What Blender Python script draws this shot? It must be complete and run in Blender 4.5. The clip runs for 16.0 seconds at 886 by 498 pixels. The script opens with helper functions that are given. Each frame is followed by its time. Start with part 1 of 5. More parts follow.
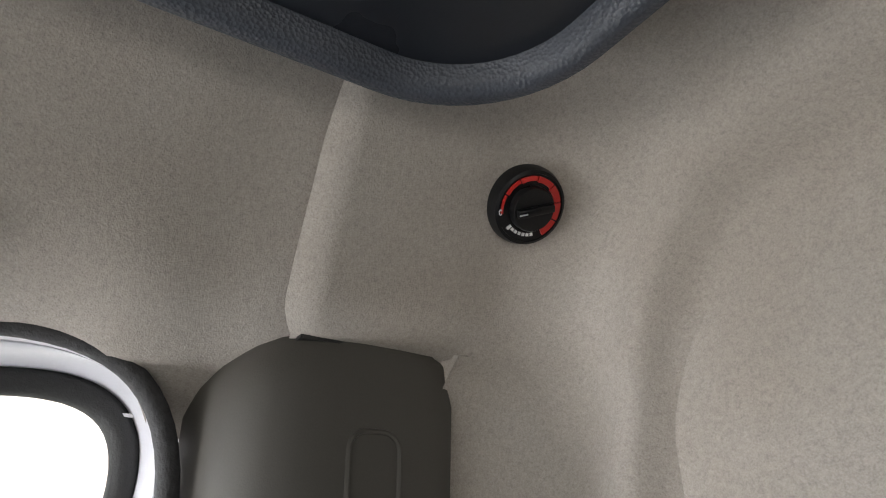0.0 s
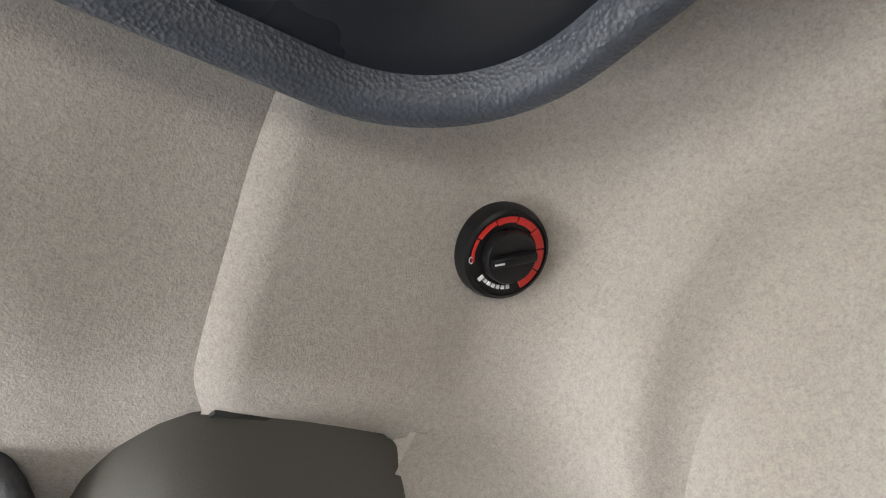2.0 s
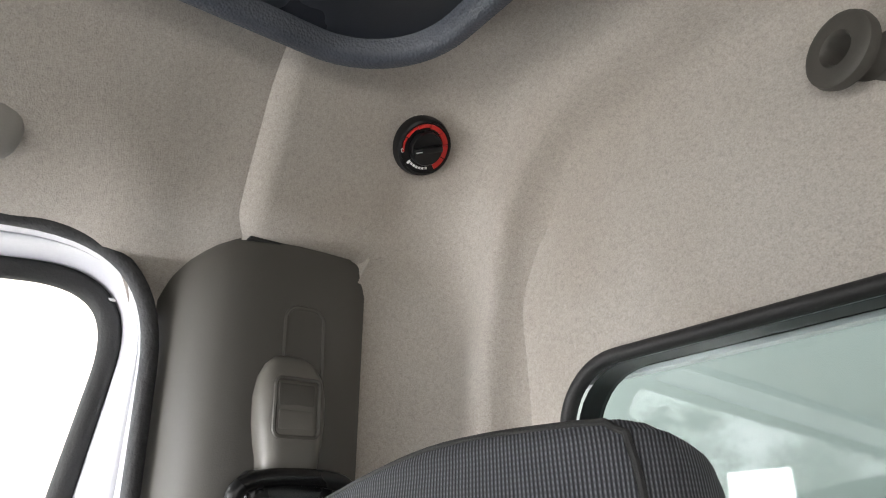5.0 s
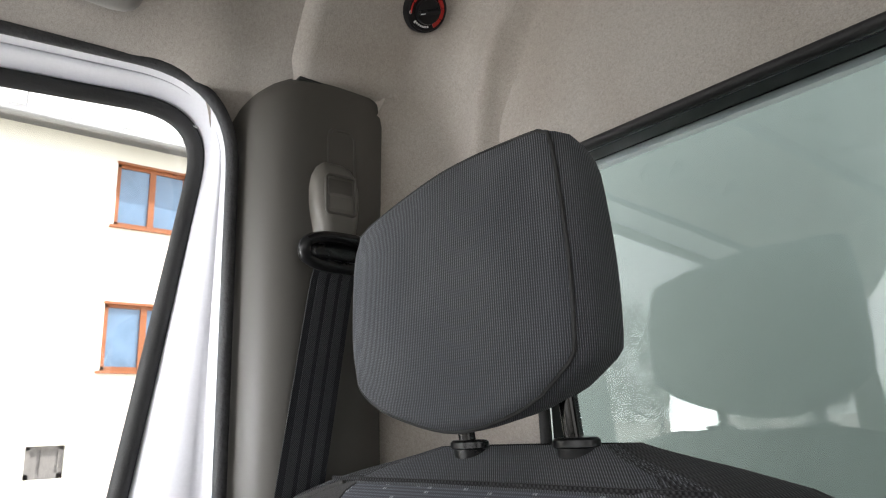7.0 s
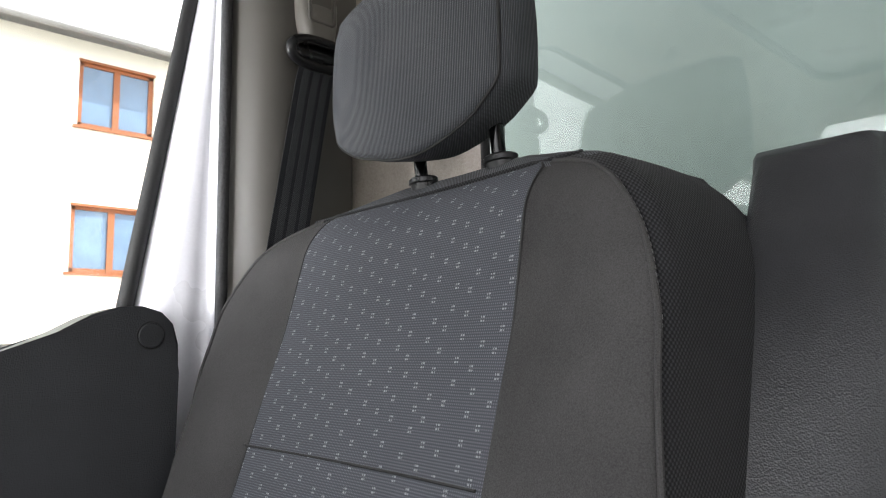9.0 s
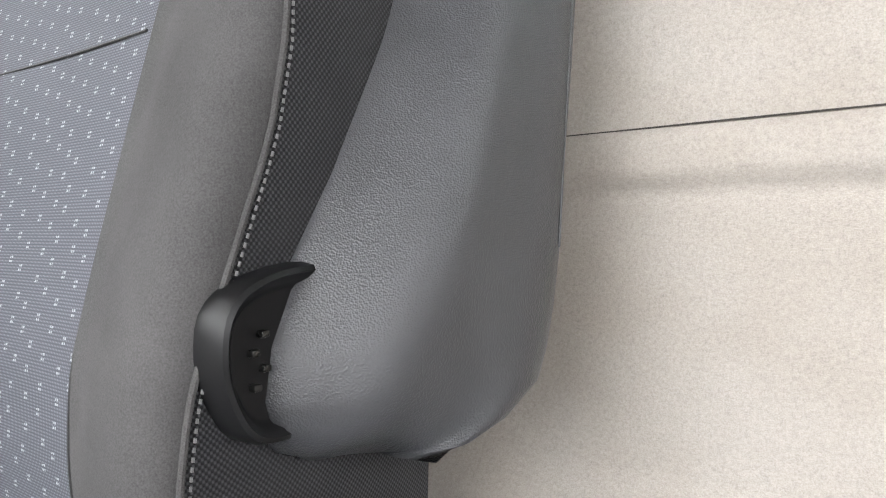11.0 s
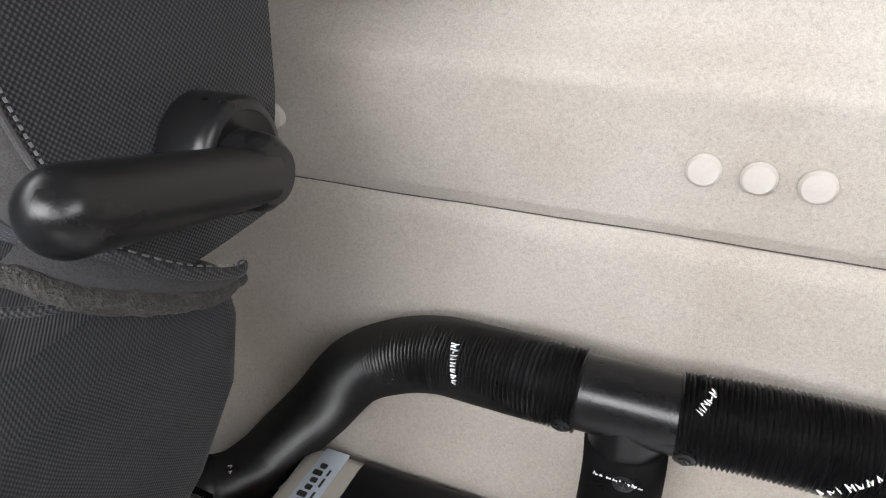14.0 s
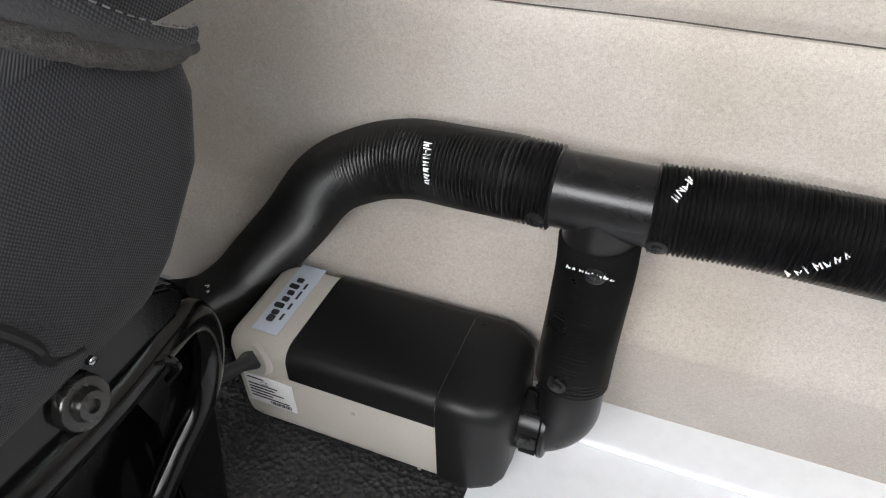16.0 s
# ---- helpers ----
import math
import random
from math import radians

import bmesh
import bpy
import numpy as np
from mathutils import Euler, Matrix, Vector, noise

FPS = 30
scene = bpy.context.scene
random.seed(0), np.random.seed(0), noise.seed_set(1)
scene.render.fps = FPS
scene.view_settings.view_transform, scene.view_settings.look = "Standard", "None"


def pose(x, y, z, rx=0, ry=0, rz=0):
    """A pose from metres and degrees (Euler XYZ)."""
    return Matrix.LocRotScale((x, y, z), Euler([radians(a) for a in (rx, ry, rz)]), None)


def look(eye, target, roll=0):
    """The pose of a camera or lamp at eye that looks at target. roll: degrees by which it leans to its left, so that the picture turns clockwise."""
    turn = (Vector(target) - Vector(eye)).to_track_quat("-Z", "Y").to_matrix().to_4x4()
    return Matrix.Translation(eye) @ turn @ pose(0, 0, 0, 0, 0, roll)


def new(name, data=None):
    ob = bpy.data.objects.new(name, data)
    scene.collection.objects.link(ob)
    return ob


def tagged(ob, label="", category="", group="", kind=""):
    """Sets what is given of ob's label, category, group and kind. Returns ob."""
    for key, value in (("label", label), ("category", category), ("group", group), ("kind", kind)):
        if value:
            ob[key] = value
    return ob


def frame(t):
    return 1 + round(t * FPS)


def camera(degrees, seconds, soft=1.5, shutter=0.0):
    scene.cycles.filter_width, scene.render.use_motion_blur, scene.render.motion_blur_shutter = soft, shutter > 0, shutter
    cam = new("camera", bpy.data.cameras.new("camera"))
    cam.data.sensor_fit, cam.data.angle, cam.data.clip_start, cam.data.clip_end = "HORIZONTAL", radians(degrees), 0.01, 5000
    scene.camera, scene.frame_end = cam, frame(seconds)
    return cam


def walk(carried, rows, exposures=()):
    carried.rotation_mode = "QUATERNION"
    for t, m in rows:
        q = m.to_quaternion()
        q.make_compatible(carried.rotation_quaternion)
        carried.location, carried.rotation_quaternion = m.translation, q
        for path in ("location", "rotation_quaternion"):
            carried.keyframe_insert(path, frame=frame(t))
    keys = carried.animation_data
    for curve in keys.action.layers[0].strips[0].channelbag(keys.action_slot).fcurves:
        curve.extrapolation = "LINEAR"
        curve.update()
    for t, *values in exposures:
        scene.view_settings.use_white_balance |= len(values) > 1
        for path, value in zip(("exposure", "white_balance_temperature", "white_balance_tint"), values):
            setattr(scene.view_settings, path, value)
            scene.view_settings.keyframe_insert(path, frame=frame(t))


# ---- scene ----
cam = camera(66.0, 16.0, 1.1)
PATH = [
    (0, (0.463, -0.328, 1.385), (-1.047, 0.653, 2.255), -0.7),
    (0.5, (0.427, -0.301, 1.409), (-1.056, 0.713, 2.289), -0.9),
    (1, (0.414, -0.287, 1.429), (-1.042, 0.739, 2.338), -0.9),
    (1.5, (0.413, -0.288, 1.435), (-1.024, 0.761, 2.35), -1.0),
    (2, (0.414, -0.29, 1.432), (-1.017, 0.753, 2.36), -0.8),
    (2.5, (0.427, -0.3, 1.416), (-0.998, 0.76, 2.336), -1.0),
    (3, (0.452, -0.32, 1.402), (-0.97, 0.742, 2.322), -1.0),
    (3.2, (0.464, -0.325, 1.399), (-0.962, 0.735, 2.317), -1.0),
    (5.5, (0.598, -0.397, 1.262), (-0.837, 0.796, 1.981), -2.3),
    (6, (0.627, -0.418, 1.233), (-0.823, 0.794, 1.885), -2.3),
    (6.5, (0.654, -0.45, 1.19), (-0.807, 0.779, 1.785), -2.5),
    (7, (0.684, -0.499, 1.152), (-0.791, 0.752, 1.662), -2.5),
    (7.5, (0.7, -0.523, 1.118), (-0.786, 0.744, 1.551), -2.7),
    (8, (0.713, -0.556, 1.081), (-0.775, 0.728, 1.45), -2.7),
    (8.2, (0.723, -0.569, 1.07), (-0.761, 0.726, 1.414), -2.8),
    (10.3, (0.867, -0.558, 0.869), (-0.504, 0.898, 0.918), 1.2),
    (10.5, (0.876, -0.549, 0.864), (-0.436, 0.958, 0.793), -0.9),
    (11, (0.851, -0.527, 0.801), (-0.263, 1.128, 0.66), -2.1),
    (11.5, (0.851, -0.514, 0.782), (-0.187, 1.149, 0.388), -0.9),
    (12, (0.858, -0.518, 0.756), (-0.084, 1.161, 0.216), -2.0),
    (12.5, (0.857, -0.519, 0.73), (0.007, 1.165, 0.064), -1.7),
    (13, (0.858, -0.52, 0.711), (0.072, 1.142, -0.075), -1.4),
    (13.5, (0.859, -0.52, 0.698), (0.115, 1.112, -0.187), -1.4),
    (14, (0.863, -0.524, 0.681), (0.146, 1.066, -0.299), -1.6),
    (14.5, (0.866, -0.527, 0.662), (0.189, 1.016, -0.416), -1.6),
    (15, (0.868, -0.531, 0.649), (0.235, 0.951, -0.535), -1.8),
    (15.5, (0.873, -0.535, 0.636), (0.265, 0.903, -0.614), -1.5),
    (16, (0.874, -0.538, 0.625), (0.29, 0.865, -0.675), -1.3),
]
EXPOSURES = [(0, 0.4), (0.5, 0.9), (1.0, 1.05), (3.2, 1.15), (5.5, 0.7), (7.0, 0.35), (8.2, 0.1), (10.3, 1.7), (12.0, 2.0), (14.0, 1.95), (16.0, 2.0)]
walk(cam, [(t, look(eye, target, roll)) for t, eye, target, roll in PATH], EXPOSURES)

# ---- world, sun, window light and added fill lamps ----
world = bpy.data.worlds.new("sky")
scene.world = world
world.use_nodes = True
wn = world.node_tree
sky = wn.nodes.new("ShaderNodeTexSky")
sky.sky_type, sky.sun_disc = "NISHITA", False
sky.sun_elevation, sky.sun_rotation = radians(48), radians(50)
sky.dust_density = 9.0
cloud_noise, cloud_mix = wn.nodes.new("ShaderNodeTexNoise"), wn.nodes.new("ShaderNodeMix")
cloud_noise.inputs["Scale"].default_value, cloud_noise.inputs["Detail"].default_value = 2.5, 6.0
cloud_mix.data_type, cloud_mix.clamp_factor = "RGBA", True
cloud_gain = wn.nodes.new("ShaderNodeMapRange")
cloud_gain.inputs["From Min"].default_value, cloud_gain.inputs["From Max"].default_value = 0.3, 0.55
cloud_gain.inputs["To Min"].default_value, cloud_gain.inputs["To Max"].default_value = 0.55, 1.0
wn.links.new(wn.nodes.new("ShaderNodeTexCoord").outputs["Generated"], cloud_noise.inputs["Vector"])
wn.links.new(cloud_noise.outputs["Fac"], cloud_gain.inputs["Value"])
wn.links.new(cloud_gain.outputs[0], cloud_mix.inputs["Factor"])
wn.links.new(sky.outputs[0], cloud_mix.inputs["A"])
cloud_mix.inputs["B"].default_value = (15.0, 15.0, 15.3, 1)
wn.links.new(cloud_mix.outputs["Result"], wn.nodes["Background"].inputs[0])
wn.nodes["Background"].inputs[1].default_value = 0.15

sun = new("sun", bpy.data.lights.new("sun", "SUN"))
sun.data.energy, sun.data.angle, sun.data.color = 5.0, radians(0.6), (1.0, 0.95, 0.87)
sun.matrix_world = look((7, 6, 10), (0, 0, 0))


def area_lamp(name, eye, target, sx, sy, power, spread=180, colour=(0.97, 0.975, 1.0)):
    lamp = new(name, bpy.data.lights.new(name, "AREA"))
    lamp.data.shape, lamp.data.size, lamp.data.size_y = "RECTANGLE", sx, sy
    lamp.data.energy, lamp.data.color, lamp.data.spread = power, colour, radians(spread)
    lamp.matrix_world = look(eye, target)
    return lamp


area_lamp("windscreen_daylight", (0.55, -1.6, 1.26), (0.65, -0.6, 0.8), 1.1, 0.66, 2.8, 115)
area_lamp("driver_window_daylight", (1.98, -0.85, 1.2), (0.8, -0.5, 1.1), 0.75, 0.46, 0.75, 150)
# added fill, out of view: shines up from the sill onto the over-door felt
area_lamp("passenger_window_daylight", (0.0, -0.86, 1.03), (0.3, -0.86, 1.83), 0.6, 0.12, 0.8, 150)
# added fill strip across the door window, out of view, brightens the pillar's front
area_lamp("passenger_edge_daylight", (0.0, -0.62, 1.18), (0.05, -0.2, 1.26), 0.1, 0.4, 0.5, 66)


# ---- materials ----
def material(name, colour, rough=0.6, metal=0.0, spec=0.5):
    m = bpy.data.materials.new(name)
    m.use_nodes = True
    b = m.node_tree.nodes["Principled BSDF"]
    b.inputs["Base Color"].default_value = (*colour, 1)
    b.inputs["Roughness"].default_value, b.inputs["Metallic"].default_value = rough, metal
    b.inputs["Specular IOR Level"].default_value = spec
    return m, m.node_tree.nodes, m.node_tree.links, b


def coords(nodes):
    return nodes.new("ShaderNodeTexCoord").outputs["Object"]


def noise_tex(nodes, links, vec, scale, detail=3.0, rough=0.55):
    n = nodes.new("ShaderNodeTexNoise")
    n.inputs["Scale"].default_value, n.inputs["Detail"].default_value = scale, detail
    n.inputs["Roughness"].default_value = rough
    links.new(vec, n.inputs["Vector"])
    return n.outputs["Fac"]


def ramp(nodes, links, fac, stops):
    r = nodes.new("ShaderNodeValToRGB")
    e = r.color_ramp.elements
    e[0].position, e[0].color = stops[0][0], (*stops[0][1], 1)
    e[1].position, e[1].color = stops[-1][0], (*stops[-1][1], 1)
    for p, c in stops[1:-1]:
        e.new(p).color = (*c, 1)
    links.new(fac, r.inputs["Fac"])
    return r.outputs["Color"]


def mixed(nodes, links, fac, a, b, mode="MIX"):
    n = nodes.new("ShaderNodeMix")
    n.data_type, n.blend_type = "RGBA", mode
    for socket, value in ((n.inputs["Factor"], fac), (n.inputs["A"], a), (n.inputs["B"], b)):
        if isinstance(value, (int, float)):
            socket.default_value = value
        elif isinstance(value, tuple):
            socket.default_value = (*value, 1)
        else:
            links.new(value, socket)
    return n.outputs["Result"]


def maths(nodes, links, op, a, b=0.0):
    n = nodes.new("ShaderNodeMath")
    n.operation = op
    for k, v in enumerate((a, b)):
        if isinstance(v, (int, float)):
            n.inputs[k].default_value = v
        else:
            links.new(v, n.inputs[k])
    return n.outputs[0]


def bump(nodes, links, bsdf, height, strength, distance):
    n = nodes.new("ShaderNodeBump")
    n.inputs["Strength"].default_value, n.inputs["Distance"].default_value = strength, distance
    links.new(height, n.inputs["Height"])
    links.new(n.outputs[0], bsdf.inputs["Normal"])


def surface(name, colour, rough=0.6, vary=0.15, fine=400.0, coarse=9.0, relief=0.3, depth=0.0008, metal=0.0, spec=0.5, rough_vary=0.12):
    """Colour varied at two scales, with a fine relief and uneven gloss."""
    m, nd, ln, b = material(name, colour, rough, metal, spec)
    v = coords(nd)
    f, c = noise_tex(nd, ln, v, fine), noise_tex(nd, ln, v, coarse, 4)
    lo, hi = tuple(x * (1 - vary) for x in colour), tuple(min(1, x * (1 + vary)) for x in colour)
    both = maths(nd, ln, "ADD", maths(nd, ln, "MULTIPLY", f, 0.55), maths(nd, ln, "MULTIPLY", c, 0.45))
    ln.new(ramp(nd, ln, both, [(0.3, lo), (0.7, hi)]), b.inputs["Base Color"])
    rr = maths(nd, ln, "ADD", maths(nd, ln, "MULTIPLY", c, rough_vary * 2), rough - rough_vary)
    ln.new(rr, b.inputs["Roughness"])
    bump(nd, ln, b, f, relief, depth)
    return m


def felt(name, colour):
    """Short-napped headliner cloth: mottled pile, faint ribs, soft smudges."""
    m, nd, ln, b = material(name, colour, 0.95, 0, 0.15)
    v = coords(nd)
    pile, mott, smudge = noise_tex(nd, ln, v, 900, 2), noise_tex(nd, ln, v, 330, 4, 0.7), noise_tex(nd, ln, v, 6, 3)
    lo, hi = tuple(x * 0.76 for x in colour), tuple(x * 1.2 for x in colour)
    mix1 = maths(nd, ln, "ADD", maths(nd, ln, "MULTIPLY", pile, 0.5), maths(nd, ln, "MULTIPLY", mott, 0.5))
    base = ramp(nd, ln, mix1, [(0.32, lo), (0.5, colour), (0.68, hi)])
    stain = ramp(nd, ln, smudge, [(0.35, (0.88, 0.85, 0.83)), (0.65, (1.0, 1.0, 1.0))])
    ln.new(mixed(nd, ln, 1.0, base, stain, "MULTIPLY"), b.inputs["Base Color"])
    b.inputs["Sheen Weight"].default_value, b.inputs["Sheen Roughness"].default_value = 0.25, 0.5
    bump(nd, ln, b, mix1, 0.55, 0.0012)
    return m


def wave(nodes, links, vec, scale, direction, distort=0.0):
    w = nodes.new("ShaderNodeTexWave")
    w.wave_type, w.bands_direction = "BANDS", direction
    w.inputs["Scale"].default_value, w.inputs["Distortion"].default_value = scale, distort
    w.inputs["Detail"].default_value = 1.0
    links.new(vec, w.inputs["Vector"])
    return w.outputs["Fac"]


def ribbed_cloth(name, colour, hi, pitch=0.003, ribs=0.0):
    """Woven seat cloth: pale thread dots in staggered rows on a dark ground, or (ribs towards 1) upright ribs."""
    m, nd, ln, b = material(name, colour, 0.85, 0, 0.25)
    v = coords(nd)
    sep = nd.new("ShaderNodeSeparateXYZ")
    ln.new(v, sep.inputs[0])
    k = 2 * math.pi / pitch
    wob = maths(nd, ln, "MULTIPLY", noise_tex(nd, ln, v, 60, 2), 1.2)
    u = maths(nd, ln, "ADD", maths(nd, ln, "MULTIPLY", maths(nd, ln, "ADD", sep.outputs["X"], sep.outputs["Y"]), k), wob)
    w = maths(nd, ln, "ADD", maths(nd, ln, "MULTIPLY", sep.outputs["Z"], k), wob)
    both = maths(nd, ln, "MULTIPLY", maths(nd, ln, "SINE", u), maths(nd, ln, "SINE", w))
    both = maths(nd, ln, "ADD", maths(nd, ln, "MULTIPLY", both, 1 - ribs), maths(nd, ln, "MULTIPLY", maths(nd, ln, "SINE", u), ribs))
    both = maths(nd, ln, "ADD", maths(nd, ln, "MULTIPLY", both, 0.5), 0.5)
    base = ramp(nd, ln, both, [(0.35, colour), (0.9, hi)])
    worn = ramp(nd, ln, noise_tex(nd, ln, v, 14, 3), [(0.3, (0.82, 0.82, 0.84)), (0.7, (1.0, 0.99, 0.98))])
    ln.new(mixed(nd, ln, 1.0, base, worn, "MULTIPLY"), b.inputs["Base Color"])
    b.inputs["Sheen Weight"].default_value = 0.05
    bump(nd, ln, b, both, 0.6, 0.0008)
    return m


def dotted_cloth(name, colour):
    """Blue-grey cloth with pairs of short pale stitches, scattered in jittered rows."""
    m, nd, ln, b = material(name, colour, 0.85, 0, 0.25)
    v = coords(nd)
    sep = nd.new("ShaderNodeSeparateXYZ")
    ln.new(v, sep.inputs[0])
    u, w = maths(nd, ln, "DIVIDE", sep.outputs["X"], 0.0182), maths(nd, ln, "DIVIDE", sep.outputs["Z"], 0.0147)
    col = maths(nd, ln, "FLOOR", u)
    w = maths(nd, ln, "ADD", w, maths(nd, ln, "MULTIPLY", col, 0.37))
    row = maths(nd, ln, "FLOOR", w)
    cell = nd.new("ShaderNodeCombineXYZ")
    ln.new(col, cell.inputs[0]), ln.new(row, cell.inputs[1])
    rnd = nd.new("ShaderNodeTexWhiteNoise")
    ln.new(cell.outputs[0], rnd.inputs["Vector"])
    jit = nd.new("ShaderNodeSeparateColor")
    ln.new(rnd.outputs["Color"], jit.inputs[0])
    fu = maths(nd, ln, "SUBTRACT", maths(nd, ln, "FRACT", u), maths(nd, ln, "ADD", 0.25, maths(nd, ln, "MULTIPLY", jit.outputs[0], 0.5)))
    fw = maths(nd, ln, "SUBTRACT", maths(nd, ln, "FRACT", w), maths(nd, ln, "ADD", 0.4, maths(nd, ln, "MULTIPLY", jit.outputs[1], 0.2)))
    wide = maths(nd, ln, "LESS_THAN", maths(nd, ln, "ABSOLUTE", fu), 0.1)
    gap = maths(nd, ln, "GREATER_THAN", maths(nd, ln, "ABSOLUTE", maths(nd, ln, "ADD", fu, maths(nd, ln, "MULTIPLY", fw, 0.3))), 0.022)
    two = maths(nd, ln, "ABSOLUTE", maths(nd, ln, "SUBTRACT", maths(nd, ln, "ABSOLUTE", fw), 0.09))
    thin = maths(nd, ln, "LESS_THAN", two, 0.042)
    dash = maths(nd, ln, "MULTIPLY", maths(nd, ln, "MULTIPLY", wide, gap), thin)
    weave = maths(nd, ln, "MULTIPLY", wave(nd, ln, v, 170, "X", 0.2), wave(nd, ln, v, 170, "Z", 0.2))
    base = ramp(nd, ln, weave, [(0.0, tuple(x * 0.7 for x in colour)), (0.8, tuple(x * 1.6 for x in colour))])
    ln.new(mixed(nd, ln, maths(nd, ln, "MULTIPLY", dash, 0.85), base, (0.34, 0.355, 0.37)), b.inputs["Base Color"])
    bump(nd, ln, b, maths(nd, ln, "ADD", weave, dash), 0.5, 0.0006)
    return m


def grained(name, colour, rough, scale=700.0, strength=0.35, depth=0.0011):
    """Leather-grained plastic."""
    m, nd, ln, b = material(name, colour, rough, 0, 0.5)
    v = coords(nd)
    cell = nd.new("ShaderNodeTexVoronoi")
    cell.inputs["Scale"].default_value = scale
    ln.new(v, cell.inputs["Vector"])
    n = noise_tex(nd, ln, v, 20, 3)
    ln.new(ramp(nd, ln, n, [(0.3, tuple(x * 0.88 for x in colour)), (0.7, tuple(x * 1.1 for x in colour))]), b.inputs["Base Color"])
    ln.new(maths(nd, ln, "ADD", maths(nd, ln, "MULTIPLY", n, 0.16), rough - 0.08), b.inputs["Roughness"])
    bump(nd, ln, b, cell.outputs["Distance"], strength, depth)
    return m


def glass(name, colour, ior=1.5):
    m, nd, ln, b = material(name, colour, 0.02, 0, 0.5)
    b.inputs["Transmission Weight"].default_value = 1.0
    b.inputs["IOR"].default_value = ior
    return m


FELT = felt("felt_headliner", (0.42, 0.39, 0.352))
TAUPE = surface("taupe_plastic", (0.068, 0.063, 0.055), 0.5, 0.06, 900, 12, 0.25, 0.0004)
TAUPE_LIGHT = surface("warm_grey_plastic", (0.12, 0.112, 0.098), 0.45, 0.06, 900, 12, 0.2, 0.0004)
SILVER = surface("silver_paint", (0.7, 0.7, 0.74), 0.3, 0.04, 300, 5, 0.03, 0.0002, 0.1)
SEAL = surface("grey_rubber_seal", (0.04, 0.04, 0.042), 0.7, 0.4, 260, 20, 0.8, 0.0012)
# grab handle's grey, paled for the window light that falls on it from below
GREY_LIT = surface("lit_grey_plastic", (0.3, 0.285, 0.26), 0.5, 0.05, 900, 12, 0.2, 0.0004)
DOOR_TRIM = grained("door_trim_plastic", (0.035, 0.037, 0.041), 0.45, 700, 0.3)
RUBBER = surface("black_rubber", (0.018, 0.018, 0.018), 0.6, 0.3, 500, 20, 0.5, 0.0008)
SLATE = grained("slate_plastic", (0.062, 0.07, 0.088), 0.36, 520, 0.45)
SLATE_FLAT = surface("dark_slate_plastic", (0.02, 0.023, 0.03), 0.3, 0.15, 800, 8, 0.12, 0.0003)
BLACK = surface("black_plastic", (0.007, 0.007, 0.0075), 0.42, 0.25, 900, 16, 0.15, 0.0003, 0.0, 0.3)
SATIN = surface("satin_black_plastic", (0.008, 0.008, 0.0085), 0.29, 0.2, 900, 16, 0.08, 0.0002, 0.0, 0.3)
METAL_BLACK = surface("black_painted_steel", (0.002, 0.002, 0.0022), 0.16, 0.25, 120, 10, 0.15, 0.0006, 0.0, 0.3)
HEAD_CLOTH = ribbed_cloth("headrest_cloth", (0.035, 0.037, 0.041), (0.172, 0.181, 0.198), 0.0019, 0.7)
SIDE_CLOTH = ribbed_cloth("seat_side_cloth", (0.013, 0.013, 0.014), (0.06, 0.061, 0.065), 0.0034)
# finer side cloth, darkened for the shadow that lies on the cushion's side
CUSHION_CLOTH_SHADED = ribbed_cloth("cushion_cloth_shaded", (0.011, 0.011, 0.0125), (0.04, 0.041, 0.045), 0.0026)
BOLSTER = surface("bolster_cloth", (0.066, 0.0645, 0.0645), 0.92, 0.45, 1100, 10, 0.5, 0.0007, 0, 0.2)
DOTTED = dotted_cloth("dotted_cloth", (0.093, 0.098, 0.113))
ARM = grained("grained_armrest", (0.048, 0.049, 0.053), 0.34, 900, 0.35)
THREAD = surface("grey_thread", (0.14, 0.14, 0.14), 0.8, 0.3, 900, 60, 0.4, 0.0004)
HOSE = surface("duct_hose", (0.006, 0.006, 0.006), 0.32, 0.6, 260, 18, 0.3, 0.0004)
BEIGE = surface("beige_casing", (0.5, 0.47, 0.42), 0.5, 0.05, 700, 9, 0.1, 0.0002)
LABEL = surface("pale_sticker", (0.55, 0.6, 0.68), 0.35, 0.04, 300, 30, 0.05, 0.0001)
WHITE = surface("white_print", (0.75, 0.75, 0.75), 0.5, 0.05, 300, 30, 0.05, 0.0001)
INK = surface("black_print", (0.02, 0.02, 0.025), 0.5, 0.1, 300, 30, 0.05, 0.0001)
RED = surface("red_print", (0.55, 0.025, 0.02), 0.4, 0.1, 500, 30, 0.05, 0.0001)
FLOOR_WHITE = surface("white_lacquer", (0.74, 0.75, 0.77), 0.2, 0.05, 60, 5, 0.06, 0.0004)
MAT = grained("rubber_mat", (0.026, 0.026, 0.027), 0.36, 190, 1.0, 0.0026)
CHROME = surface("dark_chrome", (0.3, 0.3, 0.31), 0.2, 0.1, 300, 20, 0.05, 0.0001, 1.0)
STEEL = surface("zinc_steel", (0.06, 0.059, 0.057), 0.28, 0.2, 300, 40, 0.2, 0.0003, 0.9)
PLUG = surface("cream_plug", (0.44, 0.415, 0.375), 0.5, 0.05, 500, 30, 0.05, 0.0001)
PLASTER = surface("cream_plaster", (0.86, 0.84, 0.77), 0.9, 0.06, 8, 0.4, 0.3, 0.01)
BROWN = surface("brown_window_wood", (0.3, 0.1, 0.035), 0.5, 0.15, 30, 2, 0.2, 0.002)
ROOF = surface("grey_roof_tile", (0.2, 0.19, 0.19), 0.7, 0.25, 10, 1, 0.3, 0.01)
